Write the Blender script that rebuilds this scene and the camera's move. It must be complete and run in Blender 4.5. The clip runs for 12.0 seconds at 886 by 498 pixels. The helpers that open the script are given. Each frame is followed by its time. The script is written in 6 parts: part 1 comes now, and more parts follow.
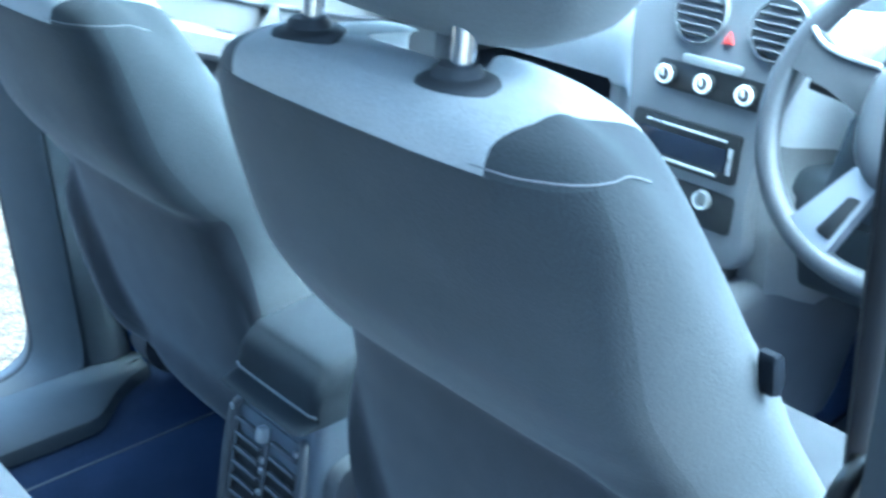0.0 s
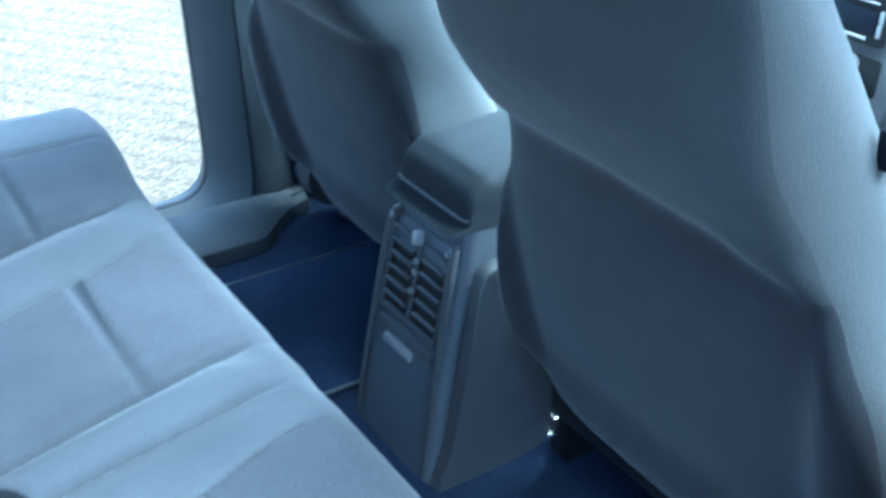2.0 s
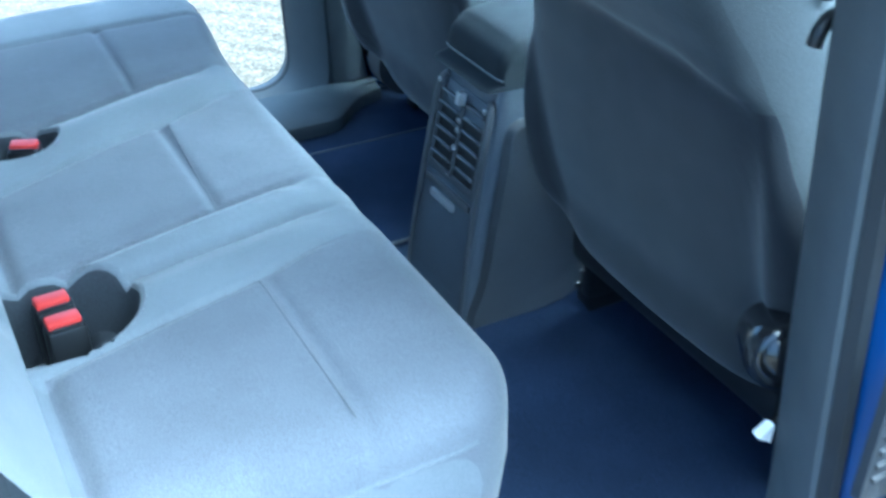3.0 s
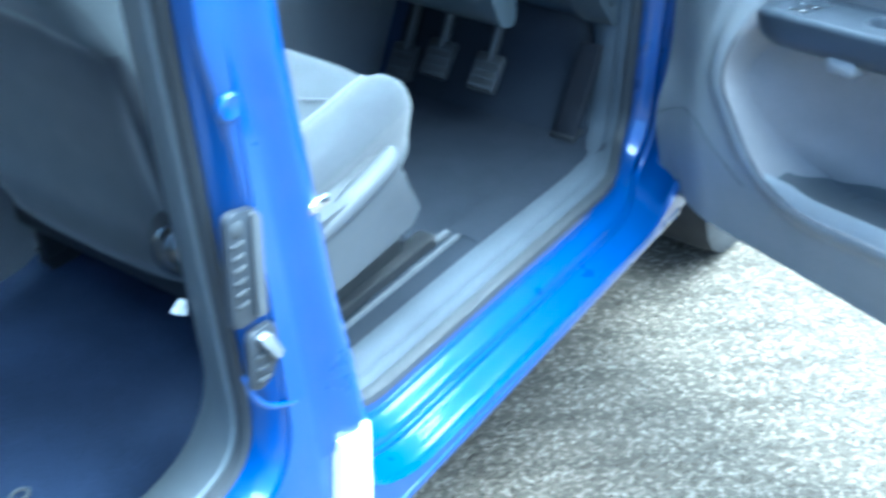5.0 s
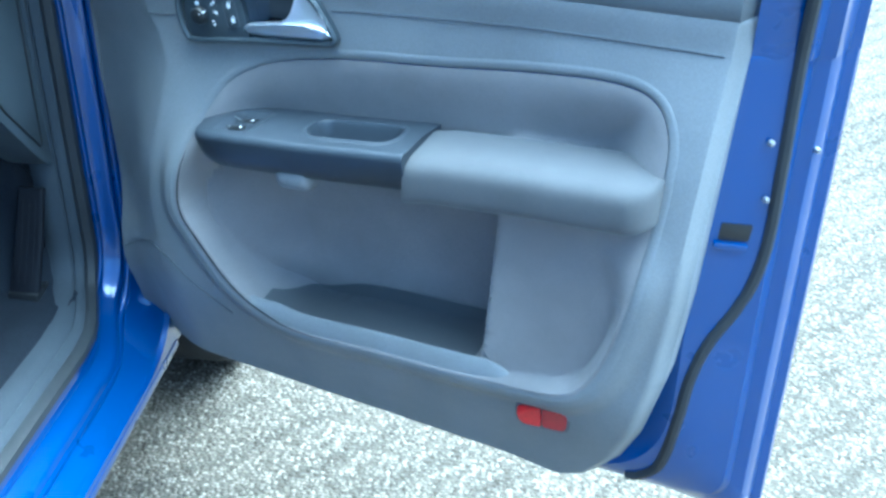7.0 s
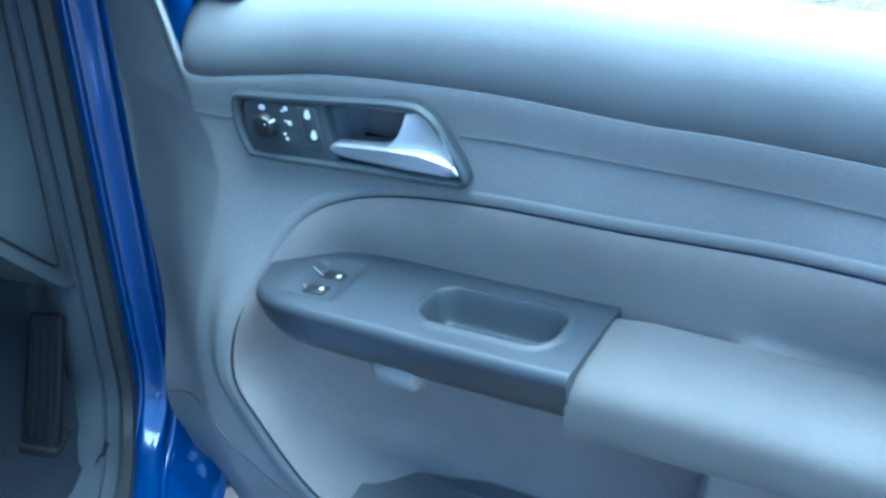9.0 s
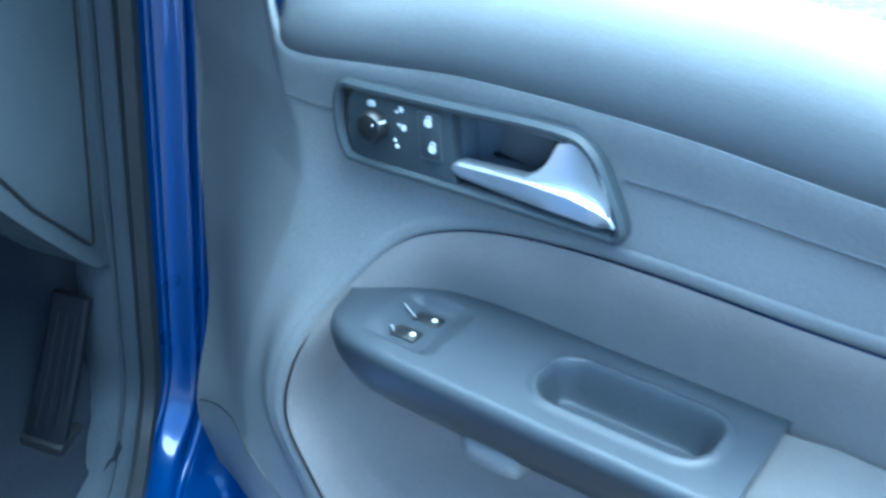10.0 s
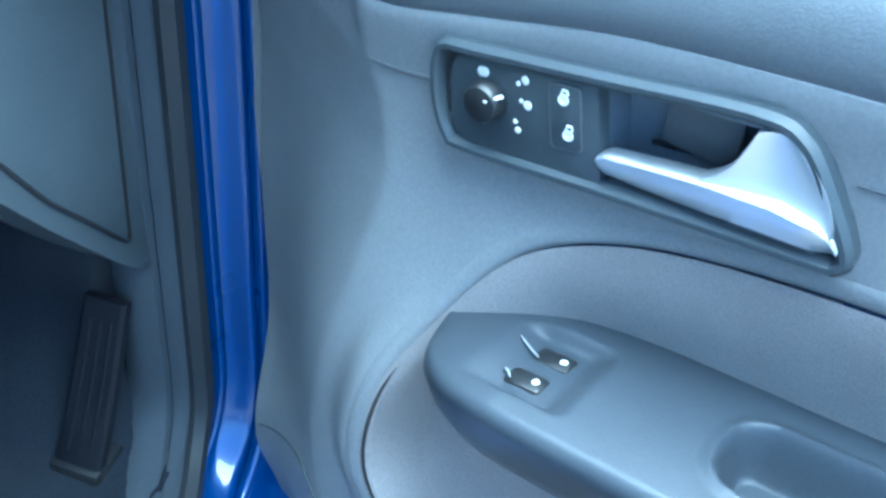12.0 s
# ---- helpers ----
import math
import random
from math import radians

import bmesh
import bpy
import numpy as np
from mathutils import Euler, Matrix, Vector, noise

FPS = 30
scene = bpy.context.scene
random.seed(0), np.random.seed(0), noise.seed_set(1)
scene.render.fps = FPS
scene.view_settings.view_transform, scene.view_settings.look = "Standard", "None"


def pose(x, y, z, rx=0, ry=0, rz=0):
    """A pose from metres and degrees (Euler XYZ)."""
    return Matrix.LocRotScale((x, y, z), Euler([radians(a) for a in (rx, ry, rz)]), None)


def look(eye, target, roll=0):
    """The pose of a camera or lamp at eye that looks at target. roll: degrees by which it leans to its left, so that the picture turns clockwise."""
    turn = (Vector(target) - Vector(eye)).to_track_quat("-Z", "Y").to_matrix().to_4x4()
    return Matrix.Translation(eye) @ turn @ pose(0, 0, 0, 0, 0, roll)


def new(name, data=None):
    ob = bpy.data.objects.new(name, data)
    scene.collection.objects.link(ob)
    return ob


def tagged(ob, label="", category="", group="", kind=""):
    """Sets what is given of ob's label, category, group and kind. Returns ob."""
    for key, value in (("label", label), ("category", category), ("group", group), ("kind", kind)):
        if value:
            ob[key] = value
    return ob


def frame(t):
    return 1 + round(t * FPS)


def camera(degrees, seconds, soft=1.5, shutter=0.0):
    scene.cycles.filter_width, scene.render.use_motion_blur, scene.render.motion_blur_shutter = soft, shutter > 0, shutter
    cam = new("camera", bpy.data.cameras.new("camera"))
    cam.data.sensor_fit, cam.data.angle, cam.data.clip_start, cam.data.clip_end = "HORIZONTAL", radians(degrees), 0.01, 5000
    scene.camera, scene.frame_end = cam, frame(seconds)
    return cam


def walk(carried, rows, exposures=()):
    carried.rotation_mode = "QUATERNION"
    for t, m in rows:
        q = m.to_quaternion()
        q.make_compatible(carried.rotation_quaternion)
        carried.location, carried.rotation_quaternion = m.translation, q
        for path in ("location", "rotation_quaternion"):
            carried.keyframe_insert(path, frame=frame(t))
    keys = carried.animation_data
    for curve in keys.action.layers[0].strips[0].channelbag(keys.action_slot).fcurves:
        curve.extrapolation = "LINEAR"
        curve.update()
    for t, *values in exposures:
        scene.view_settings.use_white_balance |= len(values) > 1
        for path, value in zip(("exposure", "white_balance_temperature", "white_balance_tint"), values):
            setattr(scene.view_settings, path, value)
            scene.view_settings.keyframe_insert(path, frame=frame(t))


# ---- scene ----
cam = camera(43.7, 12.0, soft=2.8, shutter=0.5)
PATH = [
    (0, (-0.574, -0.875, 1.441), (0.649, 0.458, 0.587), 1.2),
    (0.5, (-0.604, -0.88, 1.456), (0.538, 0.543, 0.636), 1.4),
    (1, (-0.63, -0.892, 1.458), (0.466, 0.566, 0.637), 1.3),
    (1.5, (-0.657, -0.917, 1.428), (0.439, 0.465, 0.487), 1.5),
    (2, (-0.678, -0.981, 1.4), (0.308, 0.44, 0.396), 1.5),
    (2.5, (-0.695, -1.099, 1.389), (0.133, 0.388, 0.339), 1.3),
    (2.7, (-0.699, -1.148, 1.378), (0.08, 0.351, 0.308), 0.4),
    (4.3, (-0.889, -1.367, 1.44), (0.344, -0.26, 0.32), 1.0),
    (4.5, (-0.861, -1.395, 1.439), (0.422, -0.344, 0.322), 1.0),
    (5, (-0.774, -1.466, 1.451), (0.622, -0.561, 0.341), 1.4),
    (5.5, (-0.677, -1.49, 1.461), (0.851, -0.783, 0.381), 1.9),
    (6, (-0.592, -1.513, 1.465), (1.038, -1.087, 0.387), 1.3),
    (6.5, (-0.556, -1.502, 1.465), (1.11, -1.264, 0.384), 1.9),
    (7, (-0.525, -1.474, 1.486), (1.185, -1.303, 0.463), 1.6),
    (7.5, (-0.412, -1.457, 1.474), (1.302, -1.227, 0.47), 0.5),
    (7.7, (-0.346, -1.451, 1.463), (1.375, -1.164, 0.487), 0.2),
    (9.3, (0.07, -1.278, 1.441), (1.686, -0.988, 0.3), 1.7),
    (9.5, (0.1, -1.245, 1.429), (1.716, -0.979, 0.281), 3.9),
    (10, (0.19, -1.2, 1.386), (1.798, -0.867, 0.244), 7.9),
    (10.5, (0.284, -1.167, 1.343), (1.865, -0.658, 0.228), 7.4),
    (11, (0.348, -1.144, 1.294), (1.899, -0.615, 0.148), 5.2),
    (11.5, (0.372, -1.137, 1.26), (1.917, -0.66, 0.082), 6.5),
    (12, (0.372, -1.117, 1.286), (1.903, -0.692, 0.071), 6.1),
]
walk(cam, [(t, look(eye, target, roll)) for t, eye, target, roll in PATH], exposures=[(0, 4.27, 4410, -12), (0.6, 4.22, 4420, -11), (1.2, 4.06, 4430, -11), (2.0, 3.95, 4410, -12), (2.7, 3.90, 4390, -13), (4.3, 4.25, 4390, -16), (5.1, 4.14, 4420, -14), (5.6, 3.93, 4420, -14), (6.0, 3.87, 4390, -15), (7.0, 3.71, 4360, -16), (7.7, 3.64, 4360, -16), (9.3, 3.83, 4380, -16), (10.5, 3.97, 4390, -16), (11.5, 4.20, 4420, -16), (12, 4.22, 4420, -16)])

# ---- world, sun ----
SUN = Vector((0.26, -0.24, 0.93)).normalized()
world = bpy.data.worlds.new("sky")
scene.world = world
world.use_nodes = True
wn = world.node_tree
sky = wn.nodes.new("ShaderNodeTexSky")
sky.sky_type = "NISHITA"
sky.sun_disc = False
sky.sun_elevation = math.asin(SUN.z)
sky.sun_rotation = math.atan2(SUN.x, SUN.y)
sky.air_density, sky.dust_density, sky.ozone_density = 0.8, 7.0, 1.0
wn.nodes["Background"].inputs["Strength"].default_value = 0.07
wn.links.new(sky.outputs[0], wn.nodes["Background"].inputs["Color"])
sun_data = bpy.data.lights.new("sun", "SUN")
sun_data.energy, sun_data.angle, sun_data.color = 1.5, radians(90.0), (1.0, 0.96, 0.9)
sun = new("sun", sun_data)
sun.matrix_world = look(SUN * 20, (0, 0, 0))


# ---- materials ----
def mat(name, color, rough=0.5, metal=0.0, grain=0.0, grain_scale=400.0, vary=0.12, vary_scale=6.0,
        bump=0.0, bump_scale=600.0, coat=0.0, spec=0.5, sheen=0.0):
    """A surface with colour variation at two scales and fine relief."""
    m = bpy.data.materials.new(name)
    m.use_nodes = True
    nt = m.node_tree
    b = nt.nodes["Principled BSDF"]
    b.inputs["Roughness"].default_value = rough
    b.inputs["Metallic"].default_value = metal
    b.inputs["Coat Weight"].default_value = coat
    b.inputs["Coat Roughness"].default_value = 0.05
    b.inputs["Specular IOR Level"].default_value = spec
    b.inputs["Sheen Weight"].default_value = sheen
    tc = nt.nodes.new("ShaderNodeTexCoord")

    def noise_tex(scale, detail):
        n = nt.nodes.new("ShaderNodeTexNoise")
        n.inputs["Scale"].default_value = scale
        n.inputs["Detail"].default_value = detail
        nt.links.new(tc.outputs["Object"], n.inputs["Vector"])
        return n

    def ramp(src, lo, hi):
        r = nt.nodes.new("ShaderNodeMapRange")
        r.inputs["From Min"].default_value, r.inputs["From Max"].default_value = 0.3, 0.7
        r.inputs["To Min"].default_value, r.inputs["To Max"].default_value = lo, hi
        nt.links.new(src, r.inputs["Value"])
        return r.outputs[0]

    big = ramp(noise_tex(vary_scale, 4).outputs["Fac"], 1 - vary, 1 + vary)
    fine_n = noise_tex(grain_scale, 2)
    fine = ramp(fine_n.outputs["Fac"], 1 - grain, 1 + grain)
    mul = nt.nodes.new("ShaderNodeMath")
    mul.operation = "MULTIPLY"
    nt.links.new(big, mul.inputs[0])
    nt.links.new(fine, mul.inputs[1])
    mix = nt.nodes.new("ShaderNodeVectorMath")
    mix.operation = "SCALE"
    mix.inputs[0].default_value = color
    nt.links.new(mul.outputs[0], mix.inputs["Scale"])
    nt.links.new(mix.outputs[0], b.inputs["Base Color"])
    rr = nt.nodes.new("ShaderNodeMath")
    rr.operation = "MULTIPLY"
    rr.inputs[0].default_value = rough
    nt.links.new(ramp(noise_tex(vary_scale * 2.3, 3).outputs["Fac"], 0.88, 1.12), rr.inputs[1])
    nt.links.new(rr.outputs[0], b.inputs["Roughness"])
    if bump > 0:
        bp = nt.nodes.new("ShaderNodeBump")
        bp.inputs["Strength"].default_value = bump
        bp.inputs["Distance"].default_value = 0.001
        nt.links.new(noise_tex(bump_scale, 2).outputs["Fac"], bp.inputs["Height"])
        nt.links.new(bp.outputs[0], b.inputs["Normal"])
    return m


def glass_mat(name):
    m = bpy.data.materials.new(name)
    m.use_nodes = True
    b = m.node_tree.nodes["Principled BSDF"]
    b.inputs["Base Color"].default_value = (0.92, 0.97, 0.95, 1)
    b.inputs["Roughness"].default_value = 0.02
    b.inputs["Transmission Weight"].default_value = 1.0
    b.inputs["IOR"].default_value = 1.05
    return m


def weave_mat(name, color, scale=900.0, rough=0.9, contrast=0.18):
    """Woven upholstery: two crossed waves for the threads, with soft wear."""
    m = mat(name, color, rough=rough, grain=contrast, grain_scale=scale, vary=0.1, vary_scale=9, sheen=0.25, spec=0.2)
    nt = m.node_tree
    b = nt.nodes["Principled BSDF"]
    tc = nt.nodes.new("ShaderNodeTexCoord")
    w1 = nt.nodes.new("ShaderNodeTexVoronoi")
    w1.inputs["Scale"].default_value = scale * 0.6
    nt.links.new(tc.outputs["Object"], w1.inputs["Vector"])
    bp = nt.nodes.new("ShaderNodeBump")
    bp.inputs["Strength"].default_value = 0.25
    bp.inputs["Distance"].default_value = 0.001
    nt.links.new(w1.outputs["Distance"], bp.inputs["Height"])
    nt.links.new(bp.outputs[0], b.inputs["Normal"])
    return m


def concrete_mat():
    """Exposed pebble concrete: small stones of several greys in a pale matrix."""
    m = bpy.data.materials.new("pebble_concrete")
    m.use_nodes = True
    nt = m.node_tree
    b = nt.nodes["Principled BSDF"]
    b.inputs["Roughness"].default_value = 0.9
    b.inputs["Specular IOR Level"].default_value = 0.2
    tc = nt.nodes.new("ShaderNodeTexCoord")
    vor = nt.nodes.new("ShaderNodeTexVoronoi")
    vor.inputs["Scale"].default_value = 120
    nt.links.new(tc.outputs["Object"], vor.inputs["Vector"])
    sep = nt.nodes.new("ShaderNodeSeparateColor")
    nt.links.new(vor.outputs["Color"], sep.inputs[0])
    cr = nt.nodes.new("ShaderNodeValToRGB")
    els = cr.color_ramp.elements
    els[0].position, els[0].color = 0.0, (0.105, 0.086, 0.063, 1)
    els[1].position, els[1].color = 1.0, (0.51, 0.452, 0.368, 1)
    e = els.new(0.3)
    e.color = (0.185, 0.155, 0.120, 1)
    e = els.new(0.65)
    e.color = (0.30, 0.265, 0.212, 1)
    nt.links.new(sep.outputs[0], cr.inputs[0])
    edge = nt.nodes.new("ShaderNodeMapRange")
    edge.inputs["From Min"].default_value, edge.inputs["From Max"].default_value = 0.35, 0.75
    nt.links.new(vor.outputs["Distance"], edge.inputs["Value"])
    mx = nt.nodes.new("ShaderNodeMix")
    mx.data_type = "RGBA"
    mx.inputs["B"].default_value = (0.165, 0.142, 0.110, 1)
    nt.links.new(edge.outputs[0], mx.inputs["Factor"])
    nt.links.new(cr.outputs[0], mx.inputs["A"])
    big = nt.nodes.new("ShaderNodeTexNoise")
    big.inputs["Scale"].default_value = 1.6
    big.inputs["Detail"].default_value = 6
    nt.links.new(tc.outputs["Object"], big.inputs["Vector"])
    br = nt.nodes.new("ShaderNodeMapRange")
    br.inputs["From Min"].default_value, br.inputs["From Max"].default_value = 0.3, 0.7
    br.inputs["To Min"].default_value, br.inputs["To Max"].default_value = 0.38, 0.50
    nt.links.new(big.outputs["Fac"], br.inputs["Value"])
    # shallow tamped lines across the yard
    turn = nt.nodes.new("ShaderNodeMapping")
    turn.inputs["Rotation"].default_value = (0, 0, radians(-41))
    nt.links.new(tc.outputs["Object"], turn.inputs["Vector"])
    wave = nt.nodes.new("ShaderNodeTexWave")
    wave.bands_direction = "X"
    wave.inputs["Scale"].default_value = 2.6
    wave.inputs["Distortion"].default_value = 1.2
    wave.inputs["Detail"].default_value = 3
    wave.inputs["Detail Scale"].default_value = 2
    nt.links.new(turn.outputs[0], wave.inputs["Vector"])
    wr = nt.nodes.new("ShaderNodeMapRange")
    wr.inputs["From Min"].default_value, wr.inputs["From Max"].default_value = 0.0, 0.35
    wr.inputs["To Min"].default_value, wr.inputs["To Max"].default_value = 0.80, 1.0
    nt.links.new(wave.outputs["Fac"], wr.inputs["Value"])
    wm = nt.nodes.new("ShaderNodeMath")
    wm.operation = "MULTIPLY"
    nt.links.new(br.outputs[0], wm.inputs[0])
    nt.links.new(wr.outputs[0], wm.inputs[1])
    sc = nt.nodes.new("ShaderNodeVectorMath")
    sc.operation = "SCALE"
    nt.links.new(mx.outputs["Result"], sc.inputs[0])
    nt.links.new(wm.outputs[0], sc.inputs["Scale"])
    nt.links.new(sc.outputs[0], b.inputs["Base Color"])
    inv = nt.nodes.new("ShaderNodeMath")
    inv.operation = "SUBTRACT"
    inv.inputs[0].default_value = 1.0
    nt.links.new(vor.outputs["Distance"], inv.inputs[1])
    bp = nt.nodes.new("ShaderNodeBump")
    bp.inputs["Strength"].default_value = 0.9
    bp.inputs["Distance"].default_value = 0.007
    nt.links.new(inv.outputs[0], bp.inputs["Height"])
    nt.links.new(bp.outputs[0], b.inputs["Normal"])
    return m


BLUE = mat("blue_paint", (0.014, 0.058, 0.235), rough=0.3, metal=0.25, coat=1.0, spec=0.4, vary=0.05, grain=0.04, grain_scale=1500)
PLASTIC = mat("grey_plastic", (0.205, 0.21, 0.22), rough=0.55, grain=0.08, bump=0.25, bump_scale=900)
PLASTIC_DARK = mat("dark_plastic", (0.085, 0.09, 0.10), rough=0.42, grain=0.08, bump=0.2, bump_scale=900)
PAD = mat("soft_pad", (0.105, 0.114, 0.125), rough=0.5, grain=0.08, bump=0.25, bump_scale=700)
REAR_TRIM = mat("rear_opening_plastic", (0.088, 0.099, 0.110), rough=0.6, grain=0.06, bump=0.2, bump_scale=800, spec=0.3)
OPENING = mat("opening_plastic", (0.047, 0.055, 0.067), rough=0.7, grain=0.06, bump=0.2, bump_scale=800, spec=0.18)
DOOR_PANEL = mat("door_panel_plastic", (0.188, 0.194, 0.204), rough=0.55, grain=0.08, bump=0.25, bump_scale=900)
RED_DIM = mat("red_reflector_dim", (0.30, 0.012, 0.022), rough=0.2, coat=0.4, grain=0.2, grain_scale=300)
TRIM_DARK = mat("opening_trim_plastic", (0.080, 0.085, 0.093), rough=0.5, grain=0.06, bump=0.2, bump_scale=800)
TRIM = mat("pale_trim", (0.24, 0.25, 0.26), rough=0.6, grain=0.06, bump=0.2, bump_scale=800)
DASH = mat("dash_plastic", (0.60, 0.61, 0.62), rough=0.55, grain=0.06, bump=0.2, bump_scale=700)
BLACK = mat("black_plastic", (0.014, 0.015, 0.017), rough=0.4, grain=0.1, bump=0.1)
GLOSS_BLACK = mat("gloss_black", (0.014, 0.015, 0.018), rough=0.14, coat=0.5)
SCUFF = mat("scuff_plastic", (0.009, 0.012, 0.018), rough=0.7, grain=0.2, bump=0.3, spec=0.15)
RUBBER = mat("rubber", (0.022, 0.025, 0.030), rough=0.65, grain=0.1)
CARPET = mat("carpet", (0.025, 0.036, 0.072), rough=0.95, grain=0.45, grain_scale=700, vary=0.25, vary_scale=5, bump=0.8, bump_scale=800, spec=0.1)
FABRIC = weave_mat("seat_fabric", (0.056, 0.065, 0.072))
CUSHION = weave_mat("seat_cushion_fabric", (0.036, 0.040, 0.047))
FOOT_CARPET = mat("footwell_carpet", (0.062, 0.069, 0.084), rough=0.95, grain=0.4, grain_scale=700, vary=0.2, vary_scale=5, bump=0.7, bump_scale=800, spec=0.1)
BENCH = weave_mat("bench_fabric", (0.150, 0.163, 0.182))
BENCH_INSERT = weave_mat("bench_insert_fabric", (0.121, 0.128, 0.147), scale=700, contrast=0.24)
WELL_SHADE = mat("well_shade", (0.030, 0.034, 0.042), rough=0.8, grain=0.2)
FABRIC_INSERT_LIT = weave_mat("seat_insert_lit", (0.52, 0.545, 0.55))
FABRIC_BACK_DIM = weave_mat("seat_back_dim", (0.039, 0.046, 0.053))
FABRIC_FOLD_SHADE = weave_mat("seat_fold_shade", (0.021, 0.025, 0.033))
FABRIC_DOOR = weave_mat("door_insert_fabric", (0.208, 0.197, 0.199), scale=1100)
HEADREST = weave_mat("headrest_fabric", (0.130, 0.144, 0.154))
CARRIER = mat("switch_carrier_plastic", (0.039, 0.046, 0.058), rough=0.42, spec=0.35, grain=0.08, bump=0.12, bump_scale=900)
DOOR_PALE = mat("pale_door_plastic", (0.115, 0.118, 0.126), rough=0.55, grain=0.06, bump=0.2, bump_scale=700)
MAT_SHADE = mat("mat_shade", (0.015, 0.018, 0.025), rough=0.9, spec=0.1, grain=0.2, bump=0.4, bump_scale=300)
ARMREST = weave_mat("armrest_fabric", (0.092, 0.093, 0.098), scale=1100)
STITCH = mat("stitching", (0.30, 0.31, 0.33), rough=0.8)
CONSOLE = mat("console_plastic", (0.104, 0.119, 0.145), rough=0.4, grain=0.08, bump=0.2, bump_scale=900)
SEAM = mat("seam_thread", (0.12, 0.126, 0.14), rough=0.9)
CHROME = mat("chrome", (0.82, 0.84, 0.86), rough=0.1, metal=1.0, vary=0.02)
SATIN = mat("satin_metal", (0.74, 0.76, 0.80), rough=0.38, metal=0.9, vary=0.03)
SILVER = mat("silver_trim", (0.6, 0.61, 0.62), rough=0.3, metal=0.6)
RED = mat("red_button", (0.5, 0.04, 0.035), rough=0.4)
RED_LENS = mat("red_reflector", (0.55, 0.012, 0.02), rough=0.15, coat=0.6, grain=0.2, grain_scale=300)
WHITE = mat("white_print", (0.8, 0.8, 0.8), rough=0.5, vary=0.03)
PAPER = mat("white_sticker", (0.82, 0.82, 0.80), rough=0.55, vary=0.04)
PEDAL = mat("pedal_rubber", (0.008, 0.009, 0.013), rough=0.6, spec=0.2, grain=0.15, bump=0.2)
SWITCH = mat("switch_plastic", (0.042, 0.051, 0.060), rough=0.45, grain=0.08, bump=0.1)
LID = mat("console_lid_vinyl", (0.026, 0.031, 0.037), rough=0.7, spec=0.2, grain=0.1, bump=0.2, bump_scale=900)
PILLAR = mat("pillar_plastic", (0.056, 0.067, 0.079), rough=0.6, spec=0.3, grain=0.06, bump=0.2, bump_scale=800)
SEAT_PLASTIC = mat("seat_side_plastic", (0.050, 0.054, 0.061), rough=0.62, grain=0.08, bump=0.2, bump_scale=800)
WHEEL = mat("wheel_leather", (0.050, 0.054, 0.062), rough=0.45, grain=0.12, bump=0.2)
FASCIA = mat("fascia_plastic", (0.150, 0.158, 0.172), rough=0.5, grain=0.06, bump=0.15)
SOCKET = mat("socket_plastic", (0.020, 0.024, 0.032), rough=0.5, grain=0.1, bump=0.15)
SATIN_DULL = mat("dull_metal", (0.34, 0.36, 0.40), rough=0.45, metal=0.8)
SCREEN = mat("dark_display", (0.012, 0.016, 0.03), rough=0.12)
TYRE = mat("tyre_rubber", (0.02, 0.02, 0.021), rough=0.8, bump=0.3)
GLASS = glass_mat("clear_glass")
CONCRETE = concrete_mat()


from mathutils.bvhtree import BVHTree


# ---- mesh helpers ----
def V(*a):
    return Vector(a)


def link_mesh(name, bm, material, smooth=True):
    bmesh.ops.remove_doubles(bm, verts=bm.verts, dist=1e-5)
    bmesh.ops.recalc_face_normals(bm, faces=bm.faces)
    me = bpy.data.meshes.new(name)
    bm.to_mesh(me)
    bm.free()
    for m in material if isinstance(material, (list, tuple)) else (material,):
        me.materials.append(m)
    if smooth:
        me.shade_smooth()
        me.set_sharp_from_angle(angle=radians(38))
    return new(name, me)


def thing(name, at, label, category, group="", turn=0.0):
    """An empty at the base of a thing; its parts are built in its own coordinates."""
    ob = new(name)
    ob.empty_display_size = 0.1
    ob.matrix_basis = pose(*at, 0, 0, turn)
    return tagged(ob, label, category, group)


def part(name, bm, material, parent, label="", smooth=True):
    ob = link_mesh(name, bm, material, smooth)
    ob.parent = parent
    return tagged(ob, label)


def lone(name, bm, material, label, category, kind="", group=""):
    return tagged(link_mesh(name, bm, material), label, category, group, kind)


def spline(pts, n, closed=False):
    """Points along a smooth curve through pts, n to each span."""
    pts = [Vector(p) for p in pts]
    k = len(pts)
    out = []
    for i in range(k if closed else k - 1):
        if closed:
            a, b, c, d = (pts[(i + j - 1) % k] for j in range(4))
        else:
            a, b, c, d = (pts[min(max(i + j - 1, 0), k - 1)] for j in range(4))
        for s in range(n):
            t = s / n
            out.append(0.5 * ((2 * b) + (c - a) * t + (2 * a - 5 * b + 4 * c - d) * t * t + (3 * b - a - 3 * c + d) * t ** 3))
    if not closed:
        out.append(pts[-1])
    return out


